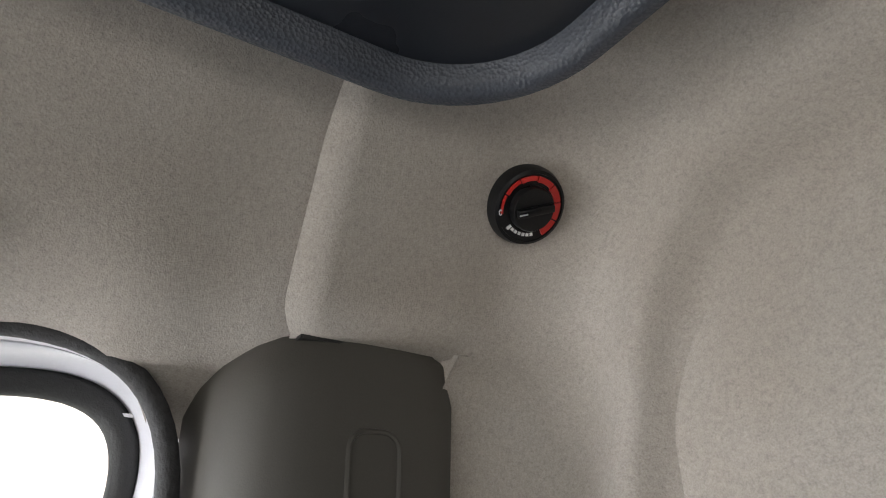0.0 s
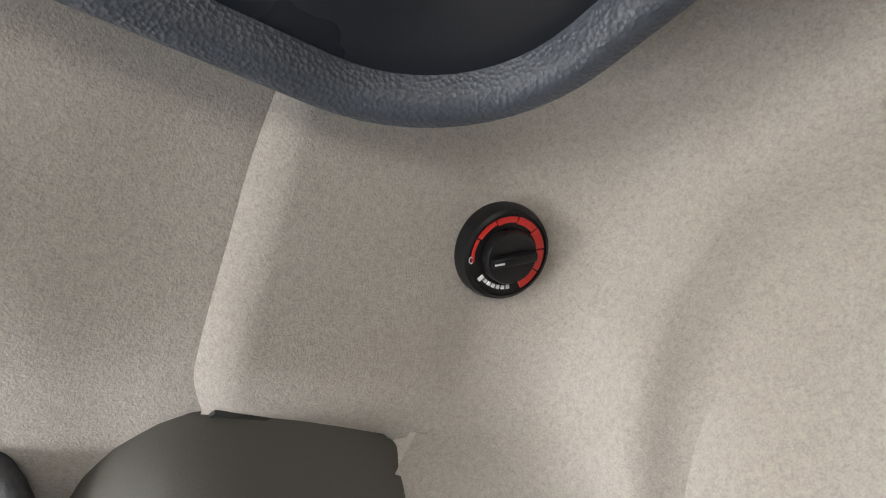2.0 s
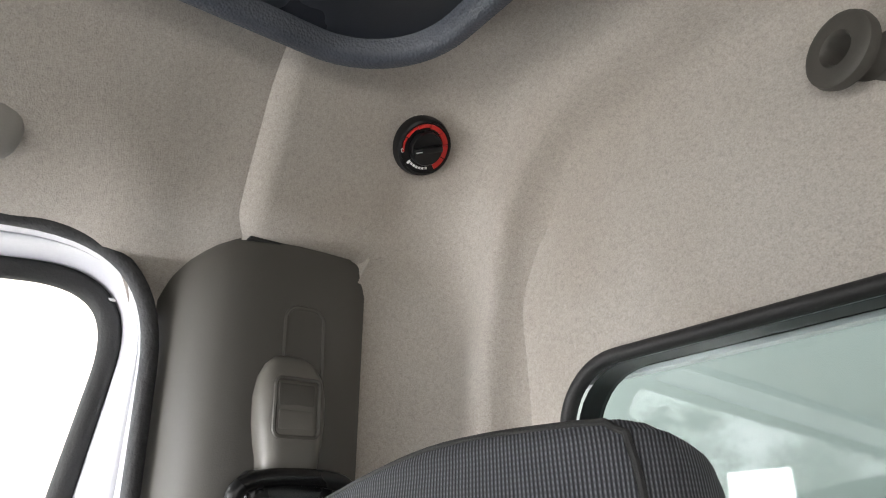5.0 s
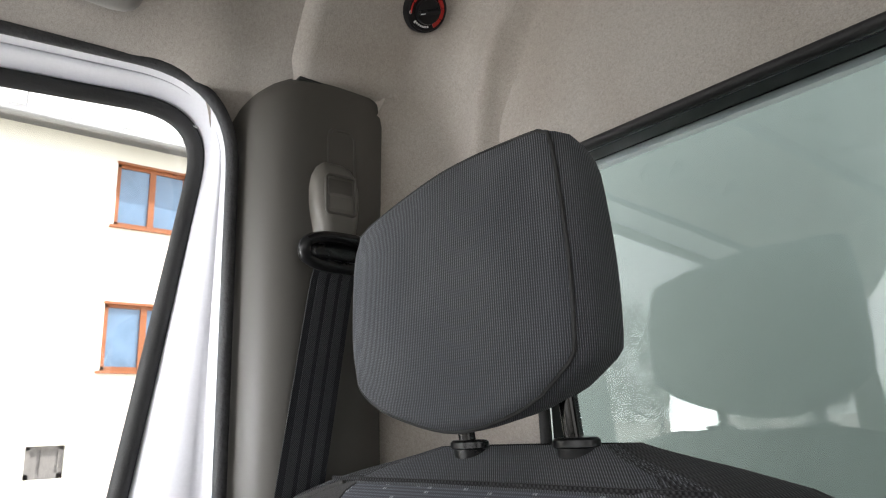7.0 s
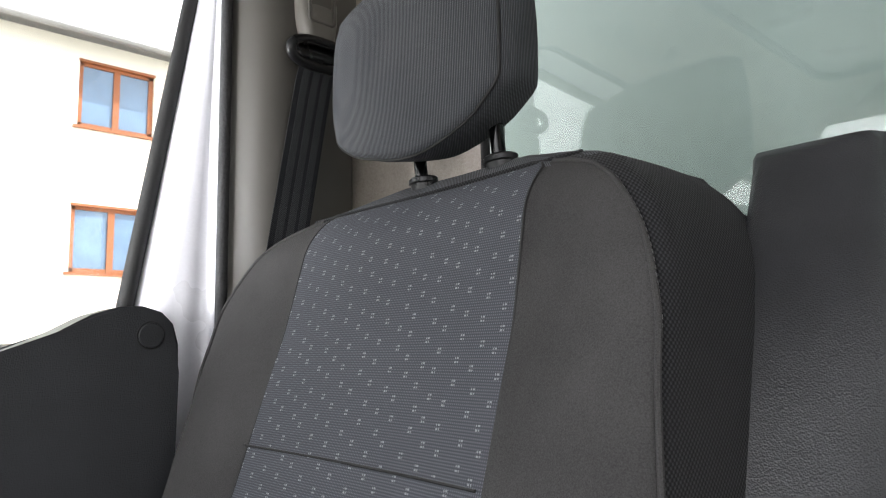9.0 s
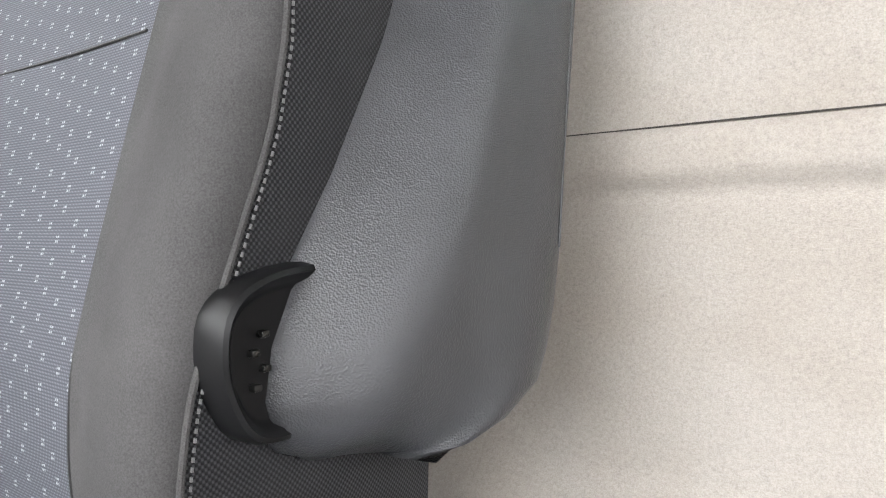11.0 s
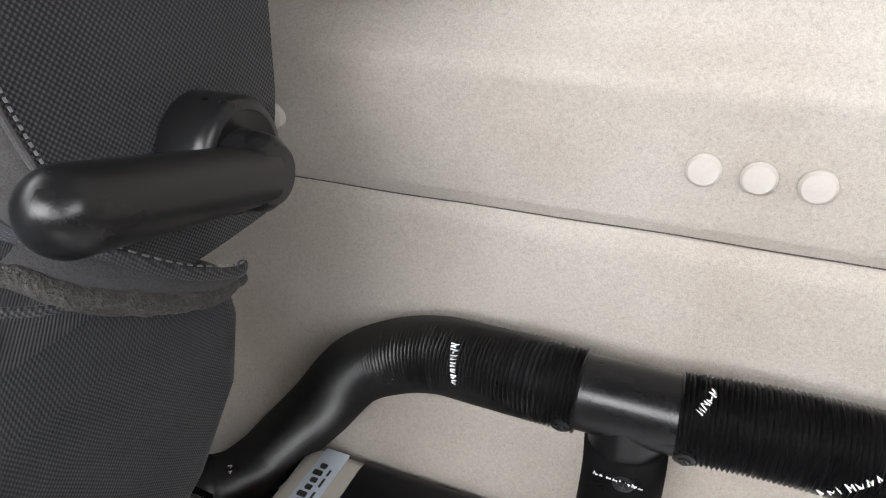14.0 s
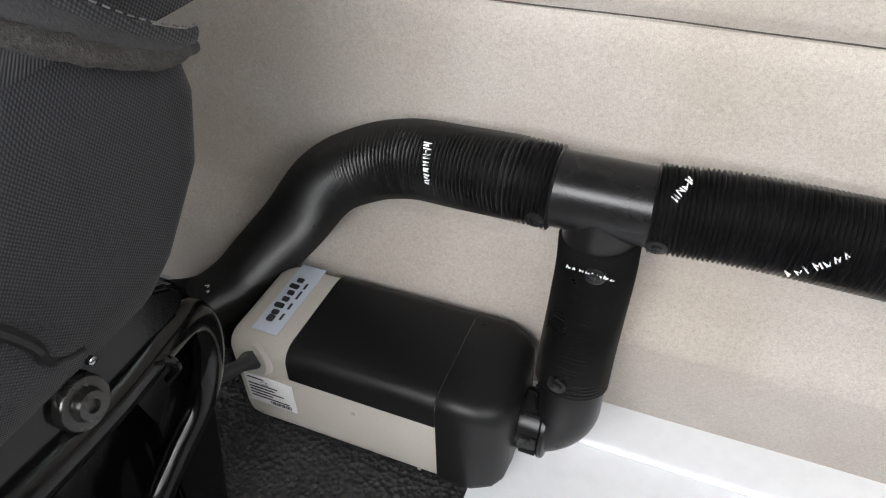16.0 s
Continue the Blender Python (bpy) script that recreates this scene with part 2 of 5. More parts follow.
ZINC = surface("zinc_gutter", (0.3, 0.3, 0.31), 0.4, 0.1, 20, 2, 0.1, 0.002, 0.6)
BOX_PANEL = surface("pale_box_panel", (0.28, 0.315, 0.305), 0.5, 0.06, 40, 2, 0.05, 0.0005)
# ground colour chosen pale so that it reflects daylight up into the cab
BOUNCE_GROUND = surface("bounce_ground", (0.4, 0.39, 0.36), 0.9, 0.2, 20, 0.3, 0.4, 0.01)
BARK = surface("bark", (0.09, 0.065, 0.045), 0.9, 0.4, 25, 3, 0.6, 0.02)
LEAF = surface("leaves", (0.05, 0.09, 0.03), 0.7, 0.5, 3, 0.4, 0.2, 0.01)
CARPET = surface("dark_carpet", (0.03, 0.03, 0.032), 0.95, 0.3, 500, 9, 0.6, 0.002)
GLASS_CLEAR = glass("clear_glass", (0.97, 0.99, 0.98))
GLASS_GREEN = glass("green_glass", (0.8, 0.9, 0.87), 1.6)
PANE = surface("house_window_glass", (0.12, 0.2, 0.32), 0.06, 0.3, 2, 0.7, 0.02, 0.002, 0.0, 0.8)


# ---- mesh helpers ----
def mesh(name, bm, mat, smooth=True, fix=True):
    if fix:
        bmesh.ops.recalc_face_normals(bm, faces=bm.faces)
    me = bpy.data.meshes.new(name)
    bm.to_mesh(me)
    bm.free()
    me.materials.append(mat)
    if smooth:
        me.polygons.foreach_set("use_smooth", [True] * len(me.polygons))
        me.set_sharp_from_angle(angle=radians(38))
    return me


def thing(name, base, label, category, group="", kind=""):
    ob = new(name)
    ob.location = base
    ob.empty_display_size = 0.05
    return tagged(ob, label, category, group, kind)


def part(name, bm, mat, parent, label="", smooth=True, fix=True):
    ob = new(name, mesh(name, bm, mat, smooth, fix))
    root, at = parent, Vector((0, 0, 0))
    while root:
        at += root.location
        root = root.parent
    ob.parent = parent
    ob.location = -at if parent.type == "EMPTY" else (0, 0, 0)
    return tagged(ob, label)


def solo(name, bm, mat, label, category, group="", kind="", smooth=True, fix=True):
    return tagged(new(name, mesh(name, bm, mat, smooth, fix)), label, category, group, kind)


def loft(rings, closed=True, caps=True):
    bm = bmesh.new()
    rows = [[bm.verts.new(p) for p in ring] for ring in rings]
    n = len(rows[0])
    for a, b in zip(rows, rows[1:]):
        for k in range(n if closed else n - 1):
            bm.faces.new((a[k], a[(k + 1) % n], b[(k + 1) % n], b[k]))
    if caps and closed:
        bm.faces.new(rows[0][::-1]), bm.faces.new(rows[-1])
    return bm


def smooth_path(points, step):
    """Catmull-Rom through the points, in even steps."""
    p = [Vector(q) for q in points]
    p = [2 * p[0] - p[1]] + p + [2 * p[-1] - p[-2]]
    out = []
    for a, b, c, d in zip(p, p[1:], p[2:], p[3:]):
        n = max(2, round((c - b).length / step))
        for k in range(n):
            t = k / n
            out.append(0.5 * (2 * b + (c - a) * t + (2 * a - 5 * b + 4 * c - d) * t * t + (3 * b - a - 3 * c + d) * t**3))
    return out + [p[-2]]


def tube(points, radius, segs=12, closed=False, flat=1.0, up=(0, 0, 1), caps=True):
    """radius: a number or a function of the step. flat: the section's height over its width."""
    pts = [Vector(q) for q in points]
    rings, n = [], len(pts)
    side = None
    for k, q in enumerate(pts):
        a = pts[(k - 1) % n] if closed or k else pts[0]
        b = pts[(k + 1) % n] if closed or k < n - 1 else pts[-1]
        d = (b - a).normalized()
        if side is None:
            ref = Vector(up) if abs(d.dot(Vector(up))) < 0.95 else Vector((1, 0, 0))
            side = d.cross(ref).normalized()
        side = (side - d * side.dot(d)).normalized()
        top = side.cross(d)
        r = radius(k) if callable(radius) else radius
        rings.append([q + r * (side * math.cos(t) + top * flat * math.sin(t)) for t in (2 * math.pi * j / segs for j in range(segs))])
    if closed:
        rings.append(rings[0])
        bm = loft(rings, True, False)
        bmesh.ops.remove_doubles(bm, verts=bm.verts, dist=1e-6)
        return bm
    return loft(rings, True, caps)


def box(lo, hi, bevel=0.0, segs=2):
    bm = bmesh.new()
    bmesh.ops.create_cube(bm, size=1)
    for v in bm.verts:
        v.co = Vector([(a + b) / 2 + c * (b - a) for a, b, c in zip(lo, hi, v.co)])
    if bevel:
        bmesh.ops.bevel(bm, geom=bm.edges[:], offset=bevel, segments=segs, affect="EDGES", profile=0.5)
    return bm


def turned(profile, m, segs=32):
    """A solid of revolution about the local z; profile rows are radius, height."""
    return loft([[m @ Vector((r * math.cos(t), r * math.sin(t), h)) for t in (2 * math.pi * k / segs for k in range(segs))] for r, h in profile])


def add(bm, other):
    me = bpy.data.meshes.new("tmp")
    other.to_mesh(me)
    other.free()
    bm.from_mesh(me)
    bpy.data.meshes.remove(me)
    return bm


def sheet(fn, nu, nv):
    bm = bmesh.new()
    rows = [[bm.verts.new(fn(i / nu, j / nv)) for j in range(nv + 1)] for i in range(nu + 1)]
    for i in range(nu):
        for j in range(nv):
            bm.faces.new((rows[i][j], rows[i + 1][j], rows[i + 1][j + 1], rows[i][j + 1]))
    return bm


def lerp(x, xs, ys):
    return float(np.interp(x, xs, ys))


def ease(x, xs, ys):
    """Interpolates with rounded corners."""
    return sum(lerp(x + d, xs, ys) * w for d, w in ((-0.012, 0.2), (-0.006, 0.2), (0, 0.2), (0.006, 0.2), (0.012, 0.2)))


def round_rect(y0, y1, z0, z1, r, n=8):
    """Corners of a rounded rectangle, from the lower y0 side, anticlockwise."""
    out = []
    for cy, cz, a in ((y0 + r, z0 + r, 180), (y1 - r, z0 + r, 270), (y1 - r, z1 - r, 0), (y0 + r, z1 - r, 90)):
        out += [(cy + r * math.cos(radians(a + 90 * k / n)), cz + r * math.sin(radians(a + 90 * k / n))) for k in range(n + 1)]
    return out


# ---- the cab's shell ----
def side_x(z):
    return ease(z, [0.0, 1.2, 1.46, 1.497, 1.581, 1.61, 1.68, 1.73, 1.76], [0.085, 0.087, 0.09, 0.106, 0.172, 0.197, 0.28, 0.42, 0.7])


def rear_y(z):
    return ease(z, [0.0, 1.53, 1.58, 1.61, 1.64, 1.68, 1.73, 1.76], [0.0, 0.0, -0.01, -0.03, -0.062, -0.115, -0.22, -0.4])


# the moulded crease that climbs the corner and swings inboard under the roof
CREASE = [Vector(p) for p in ((0.158, 1.2), (0.165, 1.38), (0.177, 1.45), (0.19, 1.51), (0.207, 1.543), (0.232, 1.57), (0.262, 1.588), (0.3, 1.599), (0.37, 1.61), (0.6, 1.622), (2.1, 1.63))]


def crease(x, z):
    """Signed distance to the crease: positive inboard of it and below."""
    q, best = Vector((x, z)), 9.0
    for a, b in zip(CREASE, CREASE[1:]):
        d = b - a
        t = min(1.0, max(0.0, (q - a).dot(d) / d.dot(d)))
        e = q - (a + d * t)
        if e.length < abs(best):
            best = math.copysign(e.length, d.y * e.x - d.x * e.y)
    return best


def creased(p):
    d = crease(p.x, p.z)
    lift = 0.017 * math.exp(-(d / 0.019) ** 2) - (0.009 * math.exp(-((d - 0.045) / 0.022) ** 2) if d > 0 else 0.0)
    return p + Vector((0.45, -0.8, -0.25)) * lift


def shell(z, s, inset=0.0):
    """The corner of the headliner at height z: s from 0 (on the side) over 1 to 2 (its rear) to 3 (inboard)."""
    x, y = side_x(z) + inset, rear_y(z) - inset
    k = lerp(z, [1.42, 1.55], [0, 1])
    a, b = Vector((x, y - 0.11 + 0.033 * k, z)), Vector((x + 0.08 - 0.032 * k, y - 0.01, z))
    if s <= 1:
        return Vector((x, -0.226, z)).lerp(a, s)
    if s <= 2:
        t = s - 1
        mid = Vector((x + 0.004, y - 0.03, z))
        return creased(a * (1 - t) ** 2 + 2 * mid * t * (1 - t) + b * t * t)
    return creased(b.lerp(Vector((x + 0.11, y, z)), s - 2)) if s <= 3 else creased( Vector((x + 0.11, y, z)).lerp(Vector((2.0, y, z)), s - 3))


# rear side panel with its rolled front edge
def side_panel(z0, z1, s0):
    def at(u, v):
        z = z0 + (z1 - z0) * u
        s = s0 + (4 - s0) * (v ** 1.6)
        p = shell(z, s, 0.006)
        if s < 0.16:
            p -= Vector((0.011, 0.001, 0)) * (1 - s / 0.16) ** 2.2
        if z < 1.5095 and s0 < 0.5:
            p.x -= 0.024 * max(0.0, min(1.0, (1.0 - s) / 0.1))
        elif s0 < 0.5:
            p.x -= 0.011 * max(0.0, 1 - (z - 1.5095) / 0.022) ** 2 * max(0.0, min(1.0, (1.1 - s) / 0.2))
        if s < 0.3:
            p.y += 0.016 * max(0.0, 1 - (z - 1.507) / 0.02) ** 2 * (1 - s / 0.3)
        p.y += lerp(z, [1.3, 1.497, 1.56, 1.594, 1.66, 1.76], [0.02, 0.02, 0.013, 0.01, 0.008, 0.0]) * max(0, 1 - s)
        return p + Vector((1, -1, 0)) * 0.0016 * noise.noise(p * 14)
    return at


panel_bm = sheet(side_panel(1.492, 1.76, 0.0), 110, 150)
add(panel_bm, sheet(side_panel(1.406, 1.51, 0.98), 14, 60))


def low_corner(u, v):
    p = shell(0.9 + 0.507 * u, 0.98 + 2.06 * v, 0.006)
    p.x = min(p.x, WIN[0] - 0.004)
    return p


WIN = (0.243, 1.62, 1.001, 1.4)
add(panel_bm, sheet(low_corner, 20, 24))
# felt round the window's upper corner
corner = bmesh.new()
tip = corner.verts.new((WIN[0] - 0.022, -0.0058, WIN[3] + 0.022))
arc_pts = [corner.verts.new((WIN[0] + 0.05 - 0.052 * math.sin(a), -0.0058, WIN[3] - 0.05 + 0.052 * math.cos(a))) for a in (math.pi / 2 * k / 10 for k in range(11))]
for a, b in zip(arc_pts, arc_pts[1:]):
    corner.faces.new((tip, a, b))
add(panel_bm, corner)
solo("trim_rear_corner", panel_bm, FELT, "grey-beige felt corner panel above the belt pillar", "trim", kind="structure")


def over_door(y):
    """The lower edge of the felt: it follows the door opening, then the top of the pillar."""
    return lerp(-y, [0.18, 0.2, 0.215, 0.226, 0.236, 0.246, 0.256, 0.268, 0.29, 0.32, 0.35, 1.6], [1.5, 1.49, 1.48, 1.468, 1.458, 1.458, 1.471, 1.485, 1.498, 1.506, 1.504, 1.43])


def roof_front(u, v):
    """Above the door: from the door opening up into the roof."""
    y = -0.185 - 1.35 * v ** 1.5
    z0 = sum(over_door(y + d) for d in (-0.012, -0.006, 0, 0.006, 0.012)) / 5
    z = z0 + (1.76 - z0) * u
    zr = sum(over_door(y + d) for d in (-0.05, -0.03, -0.015, 0, 0.015, 0.03, 0.05)) / 7
    x = side_x(z) - 0.008 - 0.04 * max(0.0, 1 - (z - zr) / 0.06) ** 2
    p = Vector((x, y, z))
    p.x += 0.006 * noise.noise(p * 6) * min(1, u * 5) - 0.006 * math.exp(-((y + 0.235) / 0.04) ** 2)
    return p


solo("trim_over_door", sheet(roof_front, 50, 150), FELT, "grey-beige felt headliner above the door", "headliner", kind="structure")
solo("ceiling", box((0.35, -1.7, 1.752), (2.0, 0.05, 1.78)), FELT, "grey-beige felt roof lining of the cab", "ceiling", kind="structure")


# rear wall: a moulded felt panel with a window opening, ribs and seams
def wall_y(z):
    return lerp(z, [0.0, 0.02, 0.11, 0.135, 0.165, 0.19, 0.405, 0.42, 0.43, 0.52, 0.545, 0.556, 0.578, 0.6, 0.79, 0.803, 0.814, 0.845, 0.85, 0.856, 1.0, 1.05, 1.5, 1.76],
                [-0.046, -0.05, -0.07, -0.074, -0.06, -0.028, -0.022, -0.013, -0.022, -0.036, -0.041, -0.034, -0.009, -0.007, -0.006, -0.004, -0.015, -0.014, -0.006, -0.009, -0.004, 0.0, 0.0, 0.0])


def wall_sheet(x0, x1, zs, nx):
    def at(u, v):
        x = x0 + (x1 - x0) * u
        k = v * (len(zs) - 1)
        z = zs[min(int(k), len(zs) - 2)] + (zs[min(int(k), len(zs) - 2) + 1] - zs[min(int(k), len(zs) - 2)]) * (k - min(int(k), len(zs) - 2))
        y = (wall_y(z - 0.004) + wall_y(z) * 2 + wall_y(z + 0.004)) / 4
        if z > 1.45:
            y = min(y, rear_y(z))
        return Vector((x, y + 0.002 * noise.noise((x * 5, z * 5, 0)), z))
    return sheet(at, nx, len(zs) - 1)


low_zs = [0.0, 0.03, 0.07] + [0.1 + 0.006 * k for k in range(151)]
low_zs = [z for z in low_zs if z < 1.0] + [1.001]
wall = wall_sheet(0.1, 2.0, low_zs, 60)
add(wall, wall_sheet(WIN[1], 2.0, [1.001 + 0.0326 * k for k in range(13)], 6))
wall_rear = solo("wall_rear", wall, FELT, "cream felt rear wall of the cab with pressed ribs and seams", "wall", kind="structure")
# the thickness of the wall at the window
reveal = round_rect(WIN[0], WIN[1], WIN[2], WIN[3], 0.048, 8)
solo("trim_window_reveal", loft([[(x, 0.0, z) for x, z in reveal], [(x, 0.027, z) for x, z in reveal]], True, False), BLACK,
     "black reveal round the rear window", "trim", kind="structure")
SEAM = surface("seam_shadow_line", (0.06, 0.054, 0.047), 0.9, 0.3, 200, 20, 0.2, 0.0004)
for z, r in ((0.42, 0.0006), (0.85, 0.0007)):
    part("seam", tube([(x, wall_y(z) - 0.0035 + 0.0007 * math.sin(x * 40), z + 0.0015 * math.sin(x * 9)) for x in np.linspace(0.03, 1.95, 90)], r, 6), SEAM, wall_rear, "dark seam line")

window_1 = thing("window_1", (0.88, 0.0, 1.2), "green-tinted fixed rear window in a black rubber seal", "window", kind="structure")
ring = round_rect(WIN[0] - 0.004, WIN[1] + 0.004, WIN[2] - 0.002, WIN[3] + 0.004, 0.05, 10)
part("seal", tube([(x, -0.006, z) for x, z in ring], lambda k: 0.0022 if ring[k][1] < 1.03 else 0.0064, 12, True, 0.8), RUBBER, window_1, "black rubber seal")
pane = loft([[(x, y, z) for x, z in round_rect(WIN[0], WIN[1], WIN[2], WIN[3], 0.045, 8)] for y in (0.021, 0.026)])
pane_ob = part("pane", pane, GLASS_GREEN, window_1, "green-tinted glass pane")
pane_ob.visible_shadow = False

# floor
solo("floor", box((-0.1, -1.75, -0.06), (2.05, 0.06, -0.004)), FLOOR_WHITE, "white lacquered steel cab floor", "floor", kind="structure")
solo("trim_floor_step", box((0.75, -0.104, -0.006), (2.0, -0.03, 0.006), 0.005, 3), FLOOR_WHITE, "white lacquered raised edge of the floor", "trim", kind="structure")
mat_bm = add(box((0.02, -1.7, -0.003), (0.752, -0.19, 0.0), 0.001), box((0.02, -0.19, -0.003), (0.56, -0.06, 0.0), 0.001))
solo("floor_mat", mat_bm, MAT, "black grained rubber floor mat", "mat")

# ---- plain closing parts: front, far side, sill ----
solo("wall_front", box((-0.1, -1.8, -0.06), (2.05, -1.74, 0.9)), CARPET, "dark front bulkhead below the windscreen", "wall", kind="structure")
solo("wall_front_header", box((-0.1, -1.8, 1.62), (2.05, -1.5, 1.8)), FELT, "felt header above the windscreen", "wall", kind="structure")
solo("trim_windscreen_post", box((-0.1, -1.76, 0.9), (0.0, -1.62, 1.75), 0.02), TAUPE, "taupe windscreen post", "trim", kind="structure")
solo("wall_far_low", box((2.0, -1.8, -0.06), (2.06, 0.05, 0.95)), TAUPE, "taupe lower side of the far door", "wall", kind="structure")
solo("wall_far_top", box((2.0, -1.8, 1.5), (2.06, 0.05, 1.8)), FELT, "felt side above the far door", "wall", kind="structure")
solo("wall_far_post", box((2.0, -0.3, 0.9), (2.06, 0.05, 1.55)), TAUPE, "taupe far belt pillar", "wall", kind="structure")
solo("trim_far_post", box((1.97, -1.76, 0.9), (2.06, -1.5, 1.75), 0.02), TAUPE, "taupe far windscreen post", "trim", kind="structure")
solo("dashboard", box((0.0, -1.74, 0.5), (2.0, -1.4, 0.82), 0.06, 4), BLACK, "black dashboard below the windscreen", "dashboard")
solo("wall_side_low", box((-0.02, -0.222, -0.06), (0.045, 0.05, 1.3)), SILVER, "silver painted body side behind the door", "wall", kind="structure")
solo("wall_behind_panel", box((-0.04, -0.222, 1.3), (0.045, 0.06, 1.8)), SILVER, "silver painted body side behind the trim", "wall", kind="structure")
solo("roof_skin", box((-0.12, -1.8, 1.79), (2.06, 0.06, 1.81)), SILVER, "painted roof skin", "roof", kind="structure")
solo("wall_rear_skin", loft([[(x, 0.04, z) for x, z in ((-0.1, -0.06), (2.05, -0.06), (2.05, 1.0), (-0.1, 1.0))], [(x, 0.05, z) for x, z in ((-0.1, -0.06), (2.05, -0.06), (2.05, 1.0), (-0.1, 1.0))]]), SILVER,
     "painted outer skin of the rear wall", "wall", kind="structure")
solo("wall_rear_skin_top", box((-0.1, 0.04, 1.4), (2.05, 0.05, 1.8)), SILVER, "painted outer skin above the window", "wall", kind="structure")
solo("cargo_box_front", box((-0.5, 0.4, -0.2), (2.6, 0.44, 2.2), 0.01), BOX_PANEL, "pale grey-green front of the cargo box behind the cab", "cargo box")

# ---- passenger door ----
door = thing("door_1", (-0.05, -0.6, 0.2), "silver painted cab door with its window closed", "door", kind="structure")
N_C = 14


def rounded(corner, r, start, end):
    """start -> rounded corner -> end in the y-z plane, even counts."""
    c, s, e = Vector(corner), Vector(start), Vector(end)
    a, b = c + (s - c).normalized() * r, c + (e - c).normalized() * r
    out = [s.lerp(a, k / 12) for k in range(12)]
    out += [a * (1 - t) ** 2 + 2 * c * t * (1 - t) + b * t * t for t in (k / N_C for k in range(N_C))]
    return out + [b.lerp(e, k / 16) for k in range(17)]


loop_a = rounded((-0.232, 1.493), 0.1, (-0.229, 0.3), (-1.3, 1.42))
loop_b = rounded((-0.227, 1.486), 0.085, (-0.358, 0.7), (-1.3, 1.40))


def at_x(loop, x):
    return [(x + 0.02 * (q.y - 1.2) * 0.4, q.x, q.y) for q in loop]


FRAME_STEPS = ((0.0, -0.026), (0.03, -0.038), (0.1, -0.046), (0.22, -0.05), (0.36, -0.05), (0.5, -0.0515), (0.64, -0.055), (0.78, -0.062), (0.9, -0.074), (0.97, -0.09), (1.0, -0.12))
frame_bm = loft([at_x([a.lerp(b, f) for a, b in zip(loop_a, loop_b)], x) for f, x in FRAME_STEPS], False, False)
part("door_frame", frame_bm, SILVER, door, "silver painted window frame")
part("outer_seal", tube(at_x(loop_a, -0.026), 0.0066, 10), SEAL, door, "black rubber door seal")
part("window_seal", tube(at_x([q + Vector((-0.006, -0.006)) for q in loop_b], -0.092), 0.0095, 10), RUBBER, door, "black rubber glass run")
gl = [(-0.1 + 0.008 * (q.y - 1.2), q.x, q.y) for q in loop_b] + [(-0.1, -1.3, 0.7)]
door_glass = part("pane", loft([gl, [(x - 0.004, y, z) for x, y, z in gl]]), GLASS_CLEAR, door, "clear door glass")
door_glass.visible_shadow = False
trim_pts = [(-0.284, 0.3), (-0.274, 0.945), (-0.275, 0.975), (-0.281, 0.996), (-0.293, 1.008), (-0.312, 1.014), (-0.335, 1.013), (-0.36, 1.005), (-0.39, 0.988), (-0.45, 0.962), (-0.7, 0.938), (-1.3, 0.91), (-1.3, 0.3)]
trim_bm = loft([[(x, y, z) for y, z in trim_pts] for x in (-0.09, -0.035, -0.03)])
bmesh.ops.bevel(trim_bm, geom=[e for e in trim_bm.edges if e.calc_length() > 0.01], offset=0.003, segments=2, affect="EDGES")
door_trim = part("door_trim", trim_bm, DOOR_TRIM, door, "dark grained door trim")
part("screw_cap", turned([(0.0125, 0), (0.0125, 0.003), (0.0115, 0.004), (0.0, 0.004)], pose(-0.031, -0.304, 0.984, 0, 90, 0)), DOOR_TRIM, door_trim, "round dark screw cap")
# thin black ring laid on for the shade in the cap's groove
part("cap_groove", tube([(-0.0295, -0.304 + 0.0135 * math.cos(a), 0.984 + 0.0135 * math.sin(a)) for a in (2 * math.pi * k / 32 for k in range(32))], 0.001, 6, True), RUBBER, door_trim)
part("sticker", box((-0.0835, -0.256, 1.457), (-0.0815, -0.244, 1.459)), WHITE, door, "small white print mark")

# ---- belt pillar ----
pillar = thing("belt_pillar_trim", (0.0, -0.17, 0.5), "taupe plastic belt pillar trim beside the door", "pillar trim", kind="structure")


def pillar_ring(z):
    top = max(0.0, (z - 1.45) / 0.03)
    bevel, turn = max(0.0, (z - 1.435) / 0.045), min(1.0, max(0.0, (z - 1.463) / 0.013))
    back = -0.091 - 0.035 * max(0.0, 1.47 - z) * (1 if z > 1.0 else 0.6)
    back -= 0.011 * (1 - math.sqrt(1 - turn * turn))
    f = -0.236 + 0.02 * bevel ** 3
    pts = [(-0.05, f), (-0.03, f + 0.001), (-0.012, f + 0.005), (0.004, f + 0.011), (0.015, f + 0.019), (0.0225, f + 0.03), (0.027, f + 0.045), (0.029, f + 0.064), (0.029, back - 0.03), (0.028, back - 0.006), (0.024, back), (-0.05, back)]
    lean = 0.006 * (z - 1.3)
    return [(x + lean - 0.0015 * top ** 2, y, z) for x, y in pts]


p_rings = [pillar_ring(z) for z in (0.3, 0.7, 1.0, 1.2, 1.3, 1.38, 1.425, 1.435, 1.445, 1.454, 1.46, 1.464, 1.467, 1.47, 1.4725, 1.4745, 1.4755, 1.476, 1.479)]
p_bm = loft(p_rings)
part("cover", p_bm, TAUPE, pillar, "taupe plastic cover")
slot = round_rect(-0.163, -0.131, 1.35, 1.427, 0.011, 6)
part("height_slot", tube([(0.0295, y, z) for y, z in slot], 0.0018, 8, True), TAUPE, pillar, "raised rim of the height slot")
